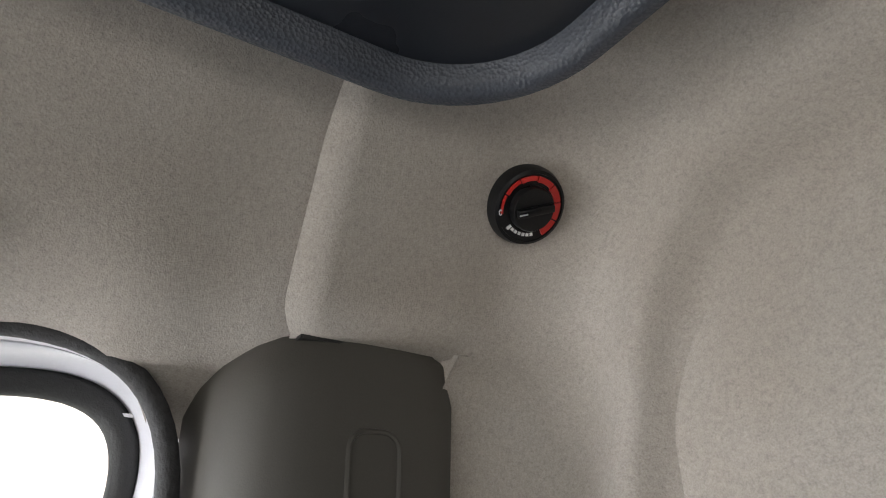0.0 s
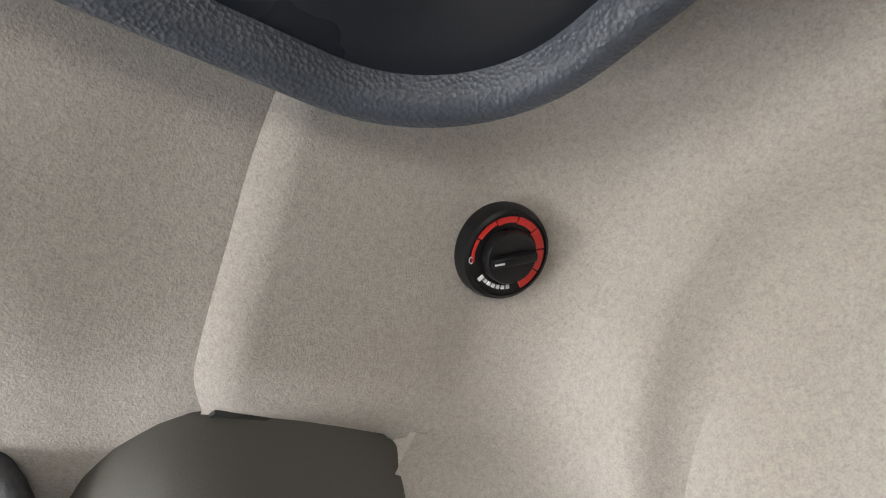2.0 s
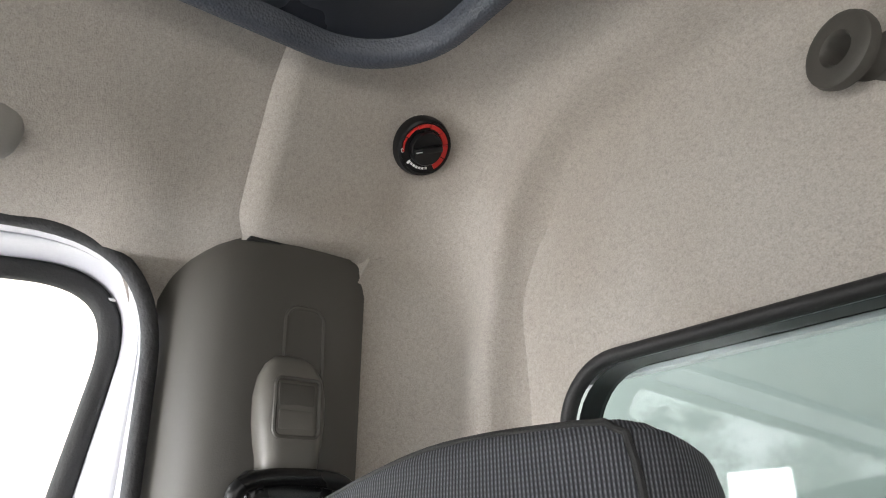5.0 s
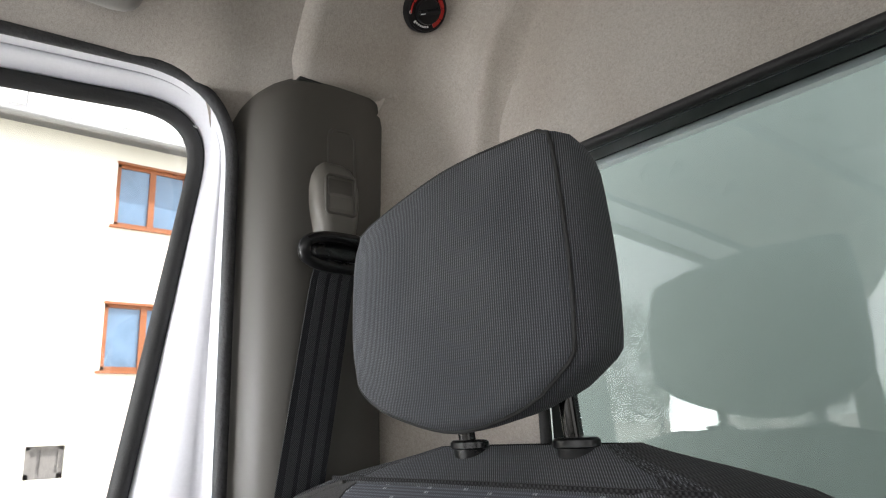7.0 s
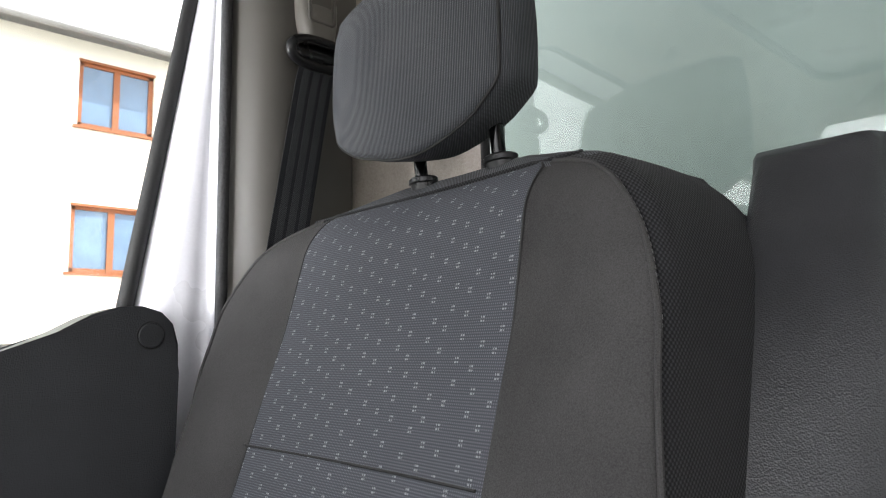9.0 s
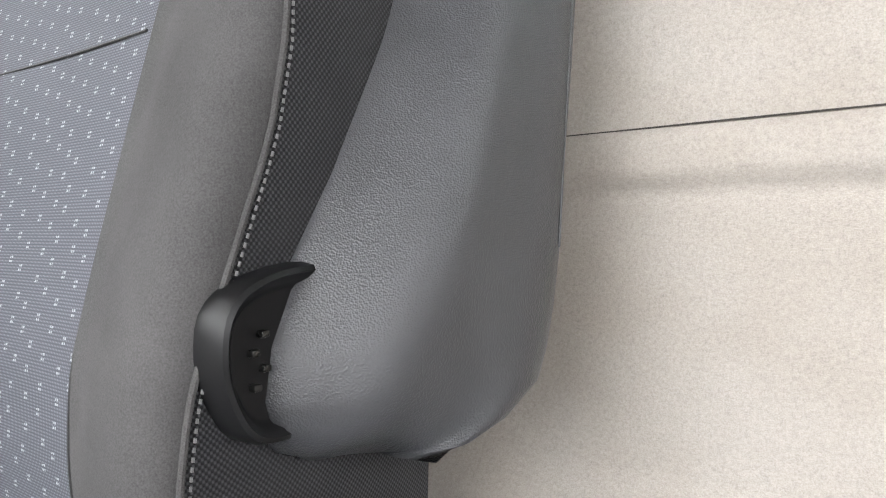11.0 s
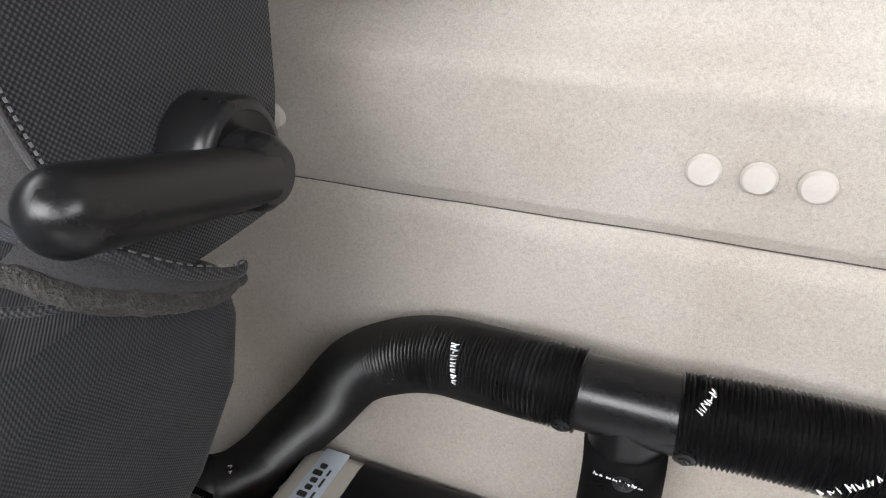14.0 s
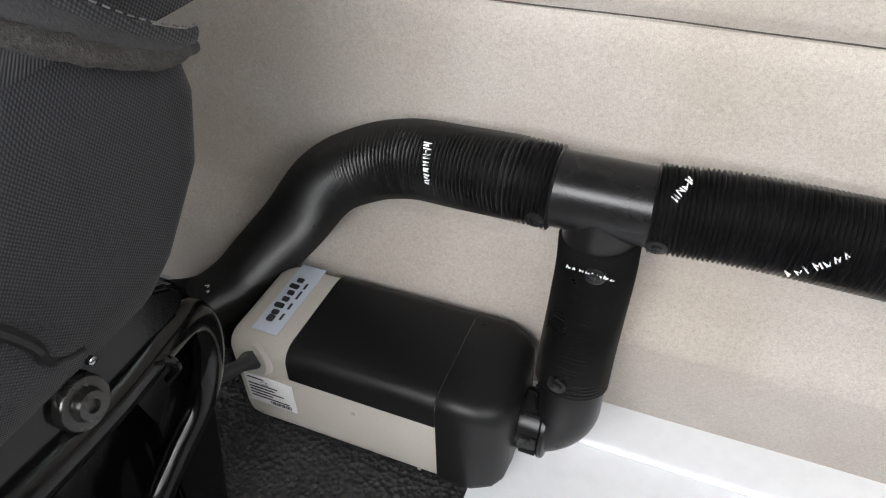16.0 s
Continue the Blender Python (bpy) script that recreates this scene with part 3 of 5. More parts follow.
# black strip put in for the shade of the thin gap
part("gap", box((0.012, -0.195, 1.4755), (0.0275, -0.13, 1.4775)), RUBBER, pillar, "black strip for the shade in the gap above the cover")

belt = thing("seat_belt", (0.03, -0.15, 1.3), "dark grey seat belt with a taupe height adjuster on the pillar", "seat belt")


def adj_ring(k):
    z, hw, d = k
    return [(0.028 + d * max(0, math.sin(t)) ** 0.6 if math.sin(t) > 0 else 0.02, -0.147 + hw * math.copysign(abs(math.cos(t)) ** 0.55, math.cos(t)), z) for t in (2 * math.pi * j / 28 for j in range(28))]


adj = loft([adj_ring(k) for k in ((1.312, 0.008, 0.004), (1.316, 0.016, 0.014), (1.325, 0.021, 0.02), (1.337, 0.022, 0.022), (1.346, 0.024, 0.022), (1.36, 0.026, 0.021),
                                  (1.378, 0.0265, 0.02), (1.392, 0.024, 0.018), (1.402, 0.019, 0.013), (1.408, 0.012, 0.006), (1.41, 0.006, 0.002))])
adjuster = part("height_adjuster", adj, TAUPE_LIGHT, belt, "taupe plastic adjuster cover")
part("button_rim", tube([(0.0492, y, z) for y, z in round_rect(-0.165, -0.131, 1.349, 1.389, 0.005, 5)], 0.0016, 8, True), TAUPE, adjuster)
part("button", box((0.04, -0.162, 1.352), (0.0495, -0.134, 1.368), 0.003), TAUPE_LIGHT, adjuster)
part("button_recess", box((0.04, -0.162, 1.369), (0.0484, -0.134, 1.386), 0.002), TAUPE, adjuster)
guide_path = [(0.05 + 0.004 * math.sin(a), -0.147 + 0.042 * math.copysign(abs(math.cos(a)) ** 0.7, math.cos(a)), 1.309 + 0.0135 * math.copysign(abs(math.sin(a)) ** 0.8, math.sin(a))) for a in (2 * math.pi * k / 44 for k in range(44))]
part("guide_ring", tube(guide_path, 0.006, 12, True), SATIN, belt, "black belt guide")
part("guide_plate", box((0.026, -0.18, 1.3), (0.047, -0.114, 1.328), 0.007, 3), SATIN, belt, "black belt guide plate")


def webbing(y0, y1, dx):
    pts = [(1.322, -0.148, 0.04), (1.3, -0.15, 0.046), (1.28, -0.155, 0.044), (1.1, -0.184, 0.04), (0.9, -0.214, 0.03), (0.55, -0.26, 0.015)]
    zs = np.linspace(1.322, 0.55, 60)
    col = lambda z, n: lerp(-z, [-p[0] for p in pts], [p[n] for p in pts])
    return loft([[(col(z, 2) + dx + o, col(z, 1) + y, z) for y, o in ((y0, 0), (y1, 0), (y1, -0.0013), (y0, -0.0013))] for z in zs])


WEBBING = ribbed_cloth("belt_webbing", (0.012, 0.013, 0.015), (0.05, 0.053, 0.058), 0.002)
WEB_STRIPE = ribbed_cloth("belt_stripe", (0.03, 0.032, 0.036), (0.1, 0.104, 0.11), 0.002)
strap = part("strap", webbing(-0.0235, 0.0235, 0), WEBBING, belt, "dark grey webbing")
for k in (-0.0125, 0.0005, 0.0135):
    part("stripe", webbing(k - 0.0042, k + 0.0042, 0.0006), WEB_STRIPE, strap, "lighter woven stripe")

# ---- heater control knob ----
axis_x = Vector((0.72, -0.06, -0.68)).normalized()
kz = axis_x
ky = (Vector((0, 0, 1)) - kz * kz.z).normalized()
kx = ky.cross(kz)
KNOB = Matrix(((kx.x, ky.x, kz.x, 0.1805), (kx.y, ky.y, kz.y, -0.0892), (kx.z, ky.z, kz.z, 1.5955), (0, 0, 0, 1))) @ Matrix.Diagonal((0.94, 0.94, 1.4, 1))
knob = thing("control_knob", KNOB.translation, "black rotary heater control knob with a red scale", "control knob")
part("base", turned([(0.0265, -0.012), (0.0268, 0.002), (0.0262, 0.009), (0.0245, 0.0125), (0.0225, 0.0132), (0.0222, 0.0125), (0.0, 0.0125)], KNOB, 48), BLACK, knob, "black bezel")
part("dial", turned([(0.0148, 0.0125), (0.0146, 0.0155), (0.0138, 0.0165), (0.0, 0.0165)], KNOB, 40), SATIN, knob, "black turning dial")


def arc(r0, r1, a0, a1, h, n=10):
    return loft([[KNOB @ Vector((r * math.cos(radians(a)), r * math.sin(radians(a)), z)) for r, z in ((r0, h), (r1, h), (r1, h - 0.001), (r0, h - 0.001))] for a in np.linspace(a0, a1, n)])


for k in range(7):
    a = 205 - 36 * k
    w = 0.0012 + 0.0034 * min(1, k / 4)
    part("scale_mark", arc(0.0208 - w, 0.0208, a - 35, a - 1.5, 0.0131 + 0.0004), RED, knob, "red scale segment")
part("grip", add(box((-0.0125, -0.0026, 0.0160), (0.0125, 0.0026, 0.0195), 0.001), bmesh.new()), SATIN, knob).data.transform(KNOB @ pose(0, 0, 0, 0, 0, 24))
part("pointer", box((-0.0125, -0.0004, 0.0194), (-0.007, 0.0004, 0.0199)), WHITE, knob, "white pointer line").data.transform(KNOB @ pose(0, 0, 0, 0, 0, 24))
for k in range(7):
    a = 236 + 9.5 * k
    part("logo_bar", arc(0.0168, 0.0188 if k else 0.0202, a - 2.7, a + 2.7, 0.0132, 4), WHITE, knob, "white logo shape")
num = bpy.data.curves.new("zero", "FONT")
num.body, num.size, num.extrude = "0", 0.0055, 0.0001
num.materials.append(WHITE)
zero = new("zero", num)
zero.parent = knob
zero.matrix_basis = Matrix.Translation(-KNOB.translation) @ KNOB @ pose(-0.0205, -0.0098, 0.0134, 0, 0, 24)
tagged(zero, "white printed zero")

# ---- overhead shelf ----
shelf = thing("overhead_shelf", (0.8, -0.6, 1.62), "slate-blue plastic overhead shelf with a rounded rim", "shelf")
SX, SY, SZ = 0.213, -0.125, 1.6025
def inset_ring(d, z):
    return [(x, y, z) for x, y in round_rect(SX + d, 1.85 - d, -1.2 + d, SY - d, max(0.02, 0.085 - d), 12)]


rim = loft([inset_ring(d, SZ + h) for d, h in ((-0.004, 0.05), (0.0, 0.012), (0.004, 0.003), (0.008, -0.002), (0.013, -0.003), (0.018, -0.001), (0.021, 0.004), (0.023, 0.012))], True, False)
part("rim", rim, SLATE, shelf, "grained slate-blue rim")
part("bottom", loft([inset_ring(0.0226, SZ + 0.0118), inset_ring(0.04, SZ + 0.03), inset_ring(0.05, SZ + 0.034)]), SLATE_FLAT, shelf, "smooth dark recessed underside")

# ---- coat hook and grab handle ----
HK = pose(0.483, 0.004, 1.525, 84, 0, -20) @ Matrix.Scale(0.86, 4)
hook = thing("coat_hook", (0.47, 0.0, 1.517), "round taupe plastic coat hook on the rear wall", "coat hook")
part("spool", turned([(0.022, -0.004), (0.0245, 0.004), (0.023, 0.008), (0.016, 0.011), (0.0135, 0.016), (0.0145, 0.022), (0.02, 0.026), (0.0245, 0.029), (0.0255, 0.033), (0.0245, 0.037),
                      (0.021, 0.039), (0.012, 0.0385), (0.01, 0.036), (0.0095, 0.014), (0.0, 0.014)], HK, 40), TAUPE, hook, "taupe plastic spool")
grab = thing("grab_handle", (0.05, -0.45, 1.52), "warm grey plastic grab handle above the door, coloured paler as if lit", "grab handle")
g_rings = []
for y, k in ((-0.353, 0.05), (-0.3535, 0.35), (-0.356, 0.62), (-0.36, 0.8), (-0.367, 0.93), (-0.378, 1.0), (-0.41, 1.0), (-0.45, 0.86), (-0.52, 0.8), (-0.58, 0.86), (-0.62, 1.0), (-0.645, 0.9), (-0.655, 0.5), (-0.657, 0.05)):
    g_rings.append([(0.121 + 0.013 * k * math.cos(t) + 0.009 * k * math.sin(t), y, 1.543 - 0.03 * (y + 0.36) + 0.028 * k * math.sin(t)) for t in (2 * math.pi * n / 28 for n in range(28))])
part("bar", loft(g_rings), GREY_LIT, grab, "grey plastic bar, coloured paler as if lit")
part("flange", turned([(0.02, -0.003), (0.02, 0.001), (0.0, 0.002)], pose(0.483, 0.0, 1.525, 90, 0, 0), 32), TAUPE, hook, "wall flange")
for y in (-0.43, -0.6):
    part("mount", box((0.125, y - 0.014, 1.53), (0.155, y + 0.014, 1.556), 0.005), GREY_LIT, grab, "handle mount")
for ob, step in ((door, (0.083, -0.011, 0.02)), (pillar, (0.082, 0.0, 0.0335)), (belt, (0.081, -0.011, 0.012))):
    ob.location += Vector(step)

# ---- passenger seat ----
seat = thing("passenger_seat", (0.33, -0.4, 0.0), "dark grey cloth passenger seat with a dotted centre panel", "seat")
CX = 0.335


def front(z):
    return ease(z, [0.46, 0.52, 0.57, 0.62, 0.67, 0.72, 0.8, 1.0, 1.15], [-0.27, -0.315, -0.335, -0.347, -0.35, -0.345, -0.318, -0.248, -0.2])


def back(z):
    return lerp(z, [0.46, 0.53, 0.63, 0.8, 1.0, 1.15], [-0.165, -0.172, -0.165, -0.155, -0.125, -0.1])


def half(z):
    return ease(z, [0.46, 0.55, 0.7, 0.9, 1.03, 1.06, 1.094, 1.115, 1.13, 1.14], [0.225, 0.245, 0.25, 0.266, 0.26, 0.25, 0.225, 0.19, 0.13, 0.06])


def back_pt(z, s):
    """The backrest's skin at height z. s: 0 middle of the front, 1 panel edge, 2 bolster edge (stitched), 3 rear of the side, 4 middle of the back."""
    w, f, b = half(z), front(z), back(z)
    top = max(0.0, (z - 1.07) / 0.07)
    f += 0.055 * top ** 2.2
    b -= 0.03 * top ** 2.2
    pw = min(lerp(z, [0.5, 1.11, 1.14], [0.15, 0.138, 0.1]), w * 0.8)
    if s <= 1:
        return Vector((pw * s, f + 0.006 * math.cos(s * 1.4) - 0.004, z))
    if s <= 2:
        t = s - 1
        bulge = 0.02 * math.sin(t * 2.4) * min(1, max(0, (1.12 - z) / 0.1))
        wrap = 0.02 * max(0.0, 2 * t - 1) ** 2 * min(1, max(0, (0.97 - z) / 0.13)) * lerp(z, [0.6, 0.82], [0.35, 1.0])
        return Vector((pw + (w - 0.006 - pw) * (1 - (1 - t) ** 1.7), f - bulge + wrap, z))
    if s <= 3:
        t = s - 2
        y0 = f - 0.0135 * min(1, max(0, (1.12 - z) / 0.1)) + 0.02 * min(1, max(0, (0.97 - z) / 0.13)) * lerp(z, [0.6, 0.82], [0.35, 1.0])
        return Vector((w - 0.006 + 0.002 * math.sin(t * math.pi) + 0.002, y0 + (b - y0) * t, z))
    t = s - 4
    return Vector((-w * t, b + 0.012 * (1 - t * t), z))


ZS = list(np.linspace(0.47, 0.905, 36)) + list(np.linspace(0.912, 1.06, 14)) + list(np.linspace(1.065, 1.139, 16))


def seam_s(z):
    """Where the stitched seam runs between bolster and side: it bends in towards the panel at the top."""
    return 1 + lerp(z, [0.88, 1.0, 1.05, 1.083, 1.1, 1.112, 1.118], [1.0, 0.88, 0.77, 0.7, 0.58, 0.32, 0.0])


def back_strip(s0, s1, n, sign, zs, lift=0.0):
    def at(u, v):
        z = zs[min(len(zs) - 1, round(u * (len(zs) - 1)))]
        a, b = (seam_s(z) if s is None else s for s in (s0, s1))
        p = back_pt(z, a + (b - a) * v)
        p.x = CX + sign * p.x + 0.012 * max(0.0, 1 - abs(p.x) / 0.24)
        p.y += 0.0015 * noise.noise(p * 9) - lift
        return p
    return sheet(at, len(zs) - 1, n)


backrest = part("backrest", add(back_strip(None, 4, 34, 1, ZS), back_strip(None, 4, 34, -1, ZS)), SIDE_CLOTH, seat, "dark ribbed cloth sides and back")
P_ZS = [z for z in ZS if z <= 1.118]
U_ZS = [z for z in P_ZS if z >= 0.904]
L_ZS = [z for z in P_ZS if z <= 0.906]
part("top_band", add(back_strip(0, 2, 16, 1, [z for z in ZS if z >= 1.105]), back_strip(0, 2, 16, -1, [z for z in ZS if z >= 1.105])), HEAD_CLOTH, backrest, "dark ribbed top band")
part("upper_panel", add(back_strip(0, 1, 10, 1, U_ZS, 0.001), back_strip(0, 1, 10, -1, U_ZS, 0.001)), DOTTED, backrest, "blue-grey cloth with pale dashes")
part("lower_panel", add(back_strip(0, 1, 10, 1, L_ZS, 0.001), back_strip(0, 1, 10, -1, L_ZS, 0.001)), DOTTED, backrest, "blue-grey cloth with pale dashes")
for sign in (1, -1):
    part("bolster", back_strip(1, None, 16, sign, P_ZS, 0.001), BOLSTER, backrest, "plain dark grey bolster")
    line = [back_pt(z, seam_s(z)) for z in P_ZS[2:]]
    part("piping", tube([(CX + sign * (p.x + 0.001), p.y - 0.0015, p.z) for p in line], 0.0018, 8), BOLSTER, backrest, "piped seam")
    line2 = [back_pt(z, seam_s(z) + 0.02) for z in np.linspace(0.5, 1.11, 290)]
    st = bmesh.new()
    for a, b in list(zip(line2, line2[1:]))[::2]:
        add(st, tube([(CX + sign * (a.x + 0.001), a.y - 0.0014, a.z), (CX + sign * (b.x + 0.001), b.y - 0.0014, b.z)], 0.0008, 5))
    tagged(part("stitching", st, THREAD, backrest, "pale stitching"), kind="stuff")
    edge = [back_pt(z, 1.0) for z in P_ZS]
    part("panel_seam", tube([(CX + sign * p.x + 0.0055, p.y - 0.0002, p.z) for p in edge], 0.0012, 6), RUBBER, backrest)
for z in (0.9055,):
    pts = [back_pt(z, abs(s)) for s in np.linspace(-1, 1, 30)]
    part("cross_seam", tube([(CX + math.copysign(p.x, s), p.y - 0.0016, p.z) for p, s in zip(pts, np.linspace(-1, 1, 30))], 0.0011, 6), RUBBER, backrest)
top_line = [back_pt(1.117, abs(s)) for s in np.linspace(-2, 2, 60)]
part("top_piping", tube([(CX + math.copysign(p.x, s), p.y - 0.001, p.z) for p, s in zip(top_line, np.linspace(-2, 2, 60))], 0.0018, 6), SIDE_CLOTH, backrest, "piped top seam")
# hem of the cover below the handle: a stitched edge, a ribbed band under it and a fluffy strip
hem = smooth_path([(0.575, -0.352, 0.55), (0.588, -0.336, 0.529), (0.594, -0.311, 0.506), (0.595, -0.283, 0.486), (0.593, -0.252, 0.47), (0.588, -0.242, 0.468)], 0.004)
low = smooth_path([(0.545, -0.378, 0.538), (0.578, -0.366, 0.527), (0.59, -0.352, 0.512), (0.5945, -0.33, 0.497), (0.595, -0.305, 0.482), (0.594, -0.275, 0.468), (0.588, -0.245, 0.462)], 0.004)
part("hem", tube(hem, 0.0034, 10, False, 1.3), SIDE_CLOTH, backrest, "turned cloth hem")


def along(path, t):
    k = t * (len(path) - 1)
    n = min(int(k), len(path) - 2)
    return path[n].lerp(path[n + 1], k - n)


def ribbed_band(u, v):
    p = along(hem, u).lerp(along(low, 0.12 + 0.88 * u), v)
    return p + Vector((0.004 * math.sin(math.pi * v) - 0.001, 0, 0))


part("ribbed_band", sheet(ribbed_band, 40, 8), CARPET, backrest, "black ribbed band")
FLUFF = surface("fluffy_strip", (0.04, 0.038, 0.036), 1.0, 0.6, 420, 60, 1.0, 0.004)
part("hook_strip", tube([p + Vector((0.0015 * noise.noise(p * 220), 0, 0.0015 * noise.noise(p * 160))) for p in low], lambda k: 0.0075 * (0.5 + 0.5 * math.sin(math.pi * (0.12 + 0.8 * k / len(low)))), 12, False, 0.8), FLUFF, backrest, "fluffy grey fastening strip")
hst = bmesh.new()
for a, b in list(zip(hem, hem[1:]))[::2]:
    add(hst, tube([a + Vector((0.0022, 0.0005, 0.006)), b + Vector((0.0022, 0.0005, 0.006))], 0.0006, 5))
tagged(part("hem_stitching", hst, THREAD, backrest, "pale stitching"), kind="stuff")
welt = smooth_path([(0.55, -0.41, 0.53), (0.575, -0.385, 0.521), (0.586, -0.37, 0.515), (0.59, -0.35, 0.508)], 0.004)
part("cushion_welt", tube(welt, 0.0026, 8), SIDE_CLOTH, backrest, "stitched cushion seam")

# headrest
headrest = part("headrest", bmesh.new(), HEAD_CLOTH, seat, "dark ribbed cloth headrest")


def head_ring(t):
    """t: 0 front to 1 back; a rounded hexagonal outline."""
    yb = -0.206 + 0.064 * t
    k = (1 - (2 * t - 1) ** 6 * 0.1) * (1 - 0.14 * t)
    pts = [(-0.118, -0.046), (-0.124, -0.01), (-0.119, 0.05), (-0.11, 0.072), (-0.095, 0.083), (0.0, 0.1), (0.09, 0.0995), (0.109, 0.096), (0.116, 0.085), (0.121, 0.02), (0.119, -0.035), (0.115, -0.046), (0.105, -0.054), (0.07, -0.073), (0.0, -0.086), (-0.074, -0.072), (-0.108, -0.056)]
    ring = smooth_path([(x, 0, z) for x, z in pts] + [(pts[0][0], 0, pts[0][1])], 0.012)[:-1]
    out = []
    for p in ring:
        z = p.z * k
        y = yb - 0.02 * z
        taper = 1 - 0.1 * max(0.0, 1 - t / 0.35) * max(0.0, p.x / 0.12)
        out.append(Vector((CX + p.x * k * taper, y, 1.232 + z)))
    return out


h_rings = [head_ring(t) for t in (0.0, 0.02, 0.06, 0.15, 0.3, 0.5, 0.7, 0.85, 0.94, 0.98, 1.0)]


def shrink(ring, f, dy):
    c = sum(ring, Vector()) / len(ring)
    return [c + (p - c) * f + Vector((0, dy, 0)) for p in ring]


h_all = [shrink(h_rings[0], f, d) for f, d in ((0.02, -0.013), (0.3, -0.012), (0.6, -0.0095), (0.85, -0.004), (0.95, -0.0005))] + h_rings + [shrink(h_rings[-1], f, d) for f, d in ((0.9, 0.006), (0.6, 0.012), (0.02, 0.014))]
hb = loft(h_all)
bmesh.ops.recalc_face_normals(hb, faces=hb.faces)
hb.to_mesh(headrest.data)
hb.free()
headrest.data.polygons.foreach_set("use_smooth", [True] * len(headrest.data.polygons))
for t in (0.09,):
    part("piping", tube(head_ring(t), 0.0014, 8, True), RUBBER, headrest, "piped seam")
for sx in (-0.035, 0.064):
    post = part("post", tube([(CX + sx, -0.162, 1.18), (CX + sx, -0.155, 1.1)], 0.0062, 14), METAL_BLACK, seat, "dark polished headrest post")
    part("collar", turned([(0.011, -0.01), (0.0125, 0.0), (0.0145, 0.001), (0.0145, 0.005), (0.013, 0.0065), (0.006, 0.007)], pose(CX + sx, -0.156, 1.137) @ Matrix.Diagonal((1.15, 0.8, 1, 1)), 28), SATIN, post, "black guide collar")

# armrest folded up beside the backrest
arm = part("armrest", bmesh.new(), ARM, seat, "dark grey grained armrest, folded up")


def arm_ring(z, f, b, x0, x1):
    """The crest between the front and the inboard face swings across to the tip at the bottom."""
    d = b - f
    cx = x0 + lerp(z, [0.667, 0.68, 0.7, 0.77, 0.95], [0.014, 0.036, 0.058, 0.07, 0.076])
    cx = min(cx, x1 - 0.008)
    c = f + d * lerp(z, [0.667, 0.7, 0.77, 0.95], [0.1, 0.25, 0.32, 0.4])
    base = [(x0, f + 0.3 * d), (x0 + 0.001, f + 0.14 * d), (x0 + 0.006, f + 0.05 * d), (x0 + 0.014, f + 0.04 * d), (cx - 0.008, c - 0.008), (cx - 0.001, c), (cx + 0.003, c + 0.008), ((cx + x1) / 2 + 0.002, (c + b) / 2 - 0.06 * d), (x1, b - 0.22 * d), (x1 + 0.001, b - 0.1 * d), (x1 - 0.003, b - 0.03 * d), (x1 - 0.01, b), (x0, b)]
    return smooth_path([(x, y, z) for x, y in base] + [(x0, f + 0.6 * d, z)], 0.008)


A_Z = [0.667, 0.672, 0.681, 0.695, 0.71, 0.735, 0.77, 0.82, 0.88, 0.95, 1.01, 1.06, 1.095, 1.11, 1.116]
a_f = [-0.258, -0.288, -0.308, -0.32, -0.324, -0.319, -0.299, -0.266, -0.236, -0.202, -0.173, -0.135, -0.11, -0.1, -0.09]
a_b = [-0.246, -0.218, -0.19, -0.161, -0.149, -0.137, -0.126, -0.117, -0.105, -0.092, -0.08, -0.06, -0.05, -0.055, -0.065]
rings = []
for z, f, b in zip(A_Z, a_f, a_b):
    pts = arm_ring(z, f, b, 0.577, 0.665 - 0.024 * max(0, (0.695 - z) / 0.028) ** 2)
    n = 40
    acc = [0.0]
    for p, q in zip(pts, pts[1:] + pts[:1]):
        acc.append(acc[-1] + (q - p).length)
    loop = pts + pts[:1]
    rings.append([loop[i].lerp(loop[i + 1], (s - acc[i]) / max(1e-9, acc[i + 1] - acc[i])) for s in (acc[-1] * k / n for k in range(n)) for i in [min(len(acc) - 2, int(np.searchsorted(acc, s, "right")) - 1)]])
ab = loft(rings)
bmesh.ops.recalc_face_normals(ab, faces=ab.faces)
ab.to_mesh(arm.data)
ab.free()
arm.data.polygons.foreach_set("use_smooth", [True] * len(arm.data.polygons))
part("mould_line", tube([(0.6655, b - 0.014, z) for z, b in zip(A_Z[6:-2], a_b[6:-2])], 0.0009, 6), ARM, arm)

# black cap over the armrest pivot
cap_out = smooth_path([(0, -0.262, 0.774), (0, -0.31, 0.772), (0, -0.336, 0.76), (0, -0.343, 0.735), (0, -0.337, 0.709), (0, -0.322, 0.692), (0, -0.29, 0.69), (0, -0.262, 0.7)], 0.006)
mid = Vector((0, -0.31, 0.73))
cap_bm = loft([[(x, mid.y + (p.y - mid.y) * k, mid.z + (p.z - mid.z) * k) for p in cap_out] for x, k in ((0.575, 1.0), (0.594, 1.0), (0.5995, 0.96), (0.601, 0.9), (0.599, 0.82), (0.595, 0.76), (0.594, 0.7))])
pivot = part("pivot_cap", cap_bm, BLACK, seat, "glossy black armrest pivot cap")
teeth = bmesh.new()
for k in range(4):
    add(teeth, box((0.588, -0.324 + 0.006 * (k % 2), 0.717 + 0.008 * k), (0.598, -0.319 + 0.006 * (k % 2), 0.7205 + 0.008 * k), 0.001))
part("ratchet", teeth, STEEL, pivot, "small bright ratchet teeth")

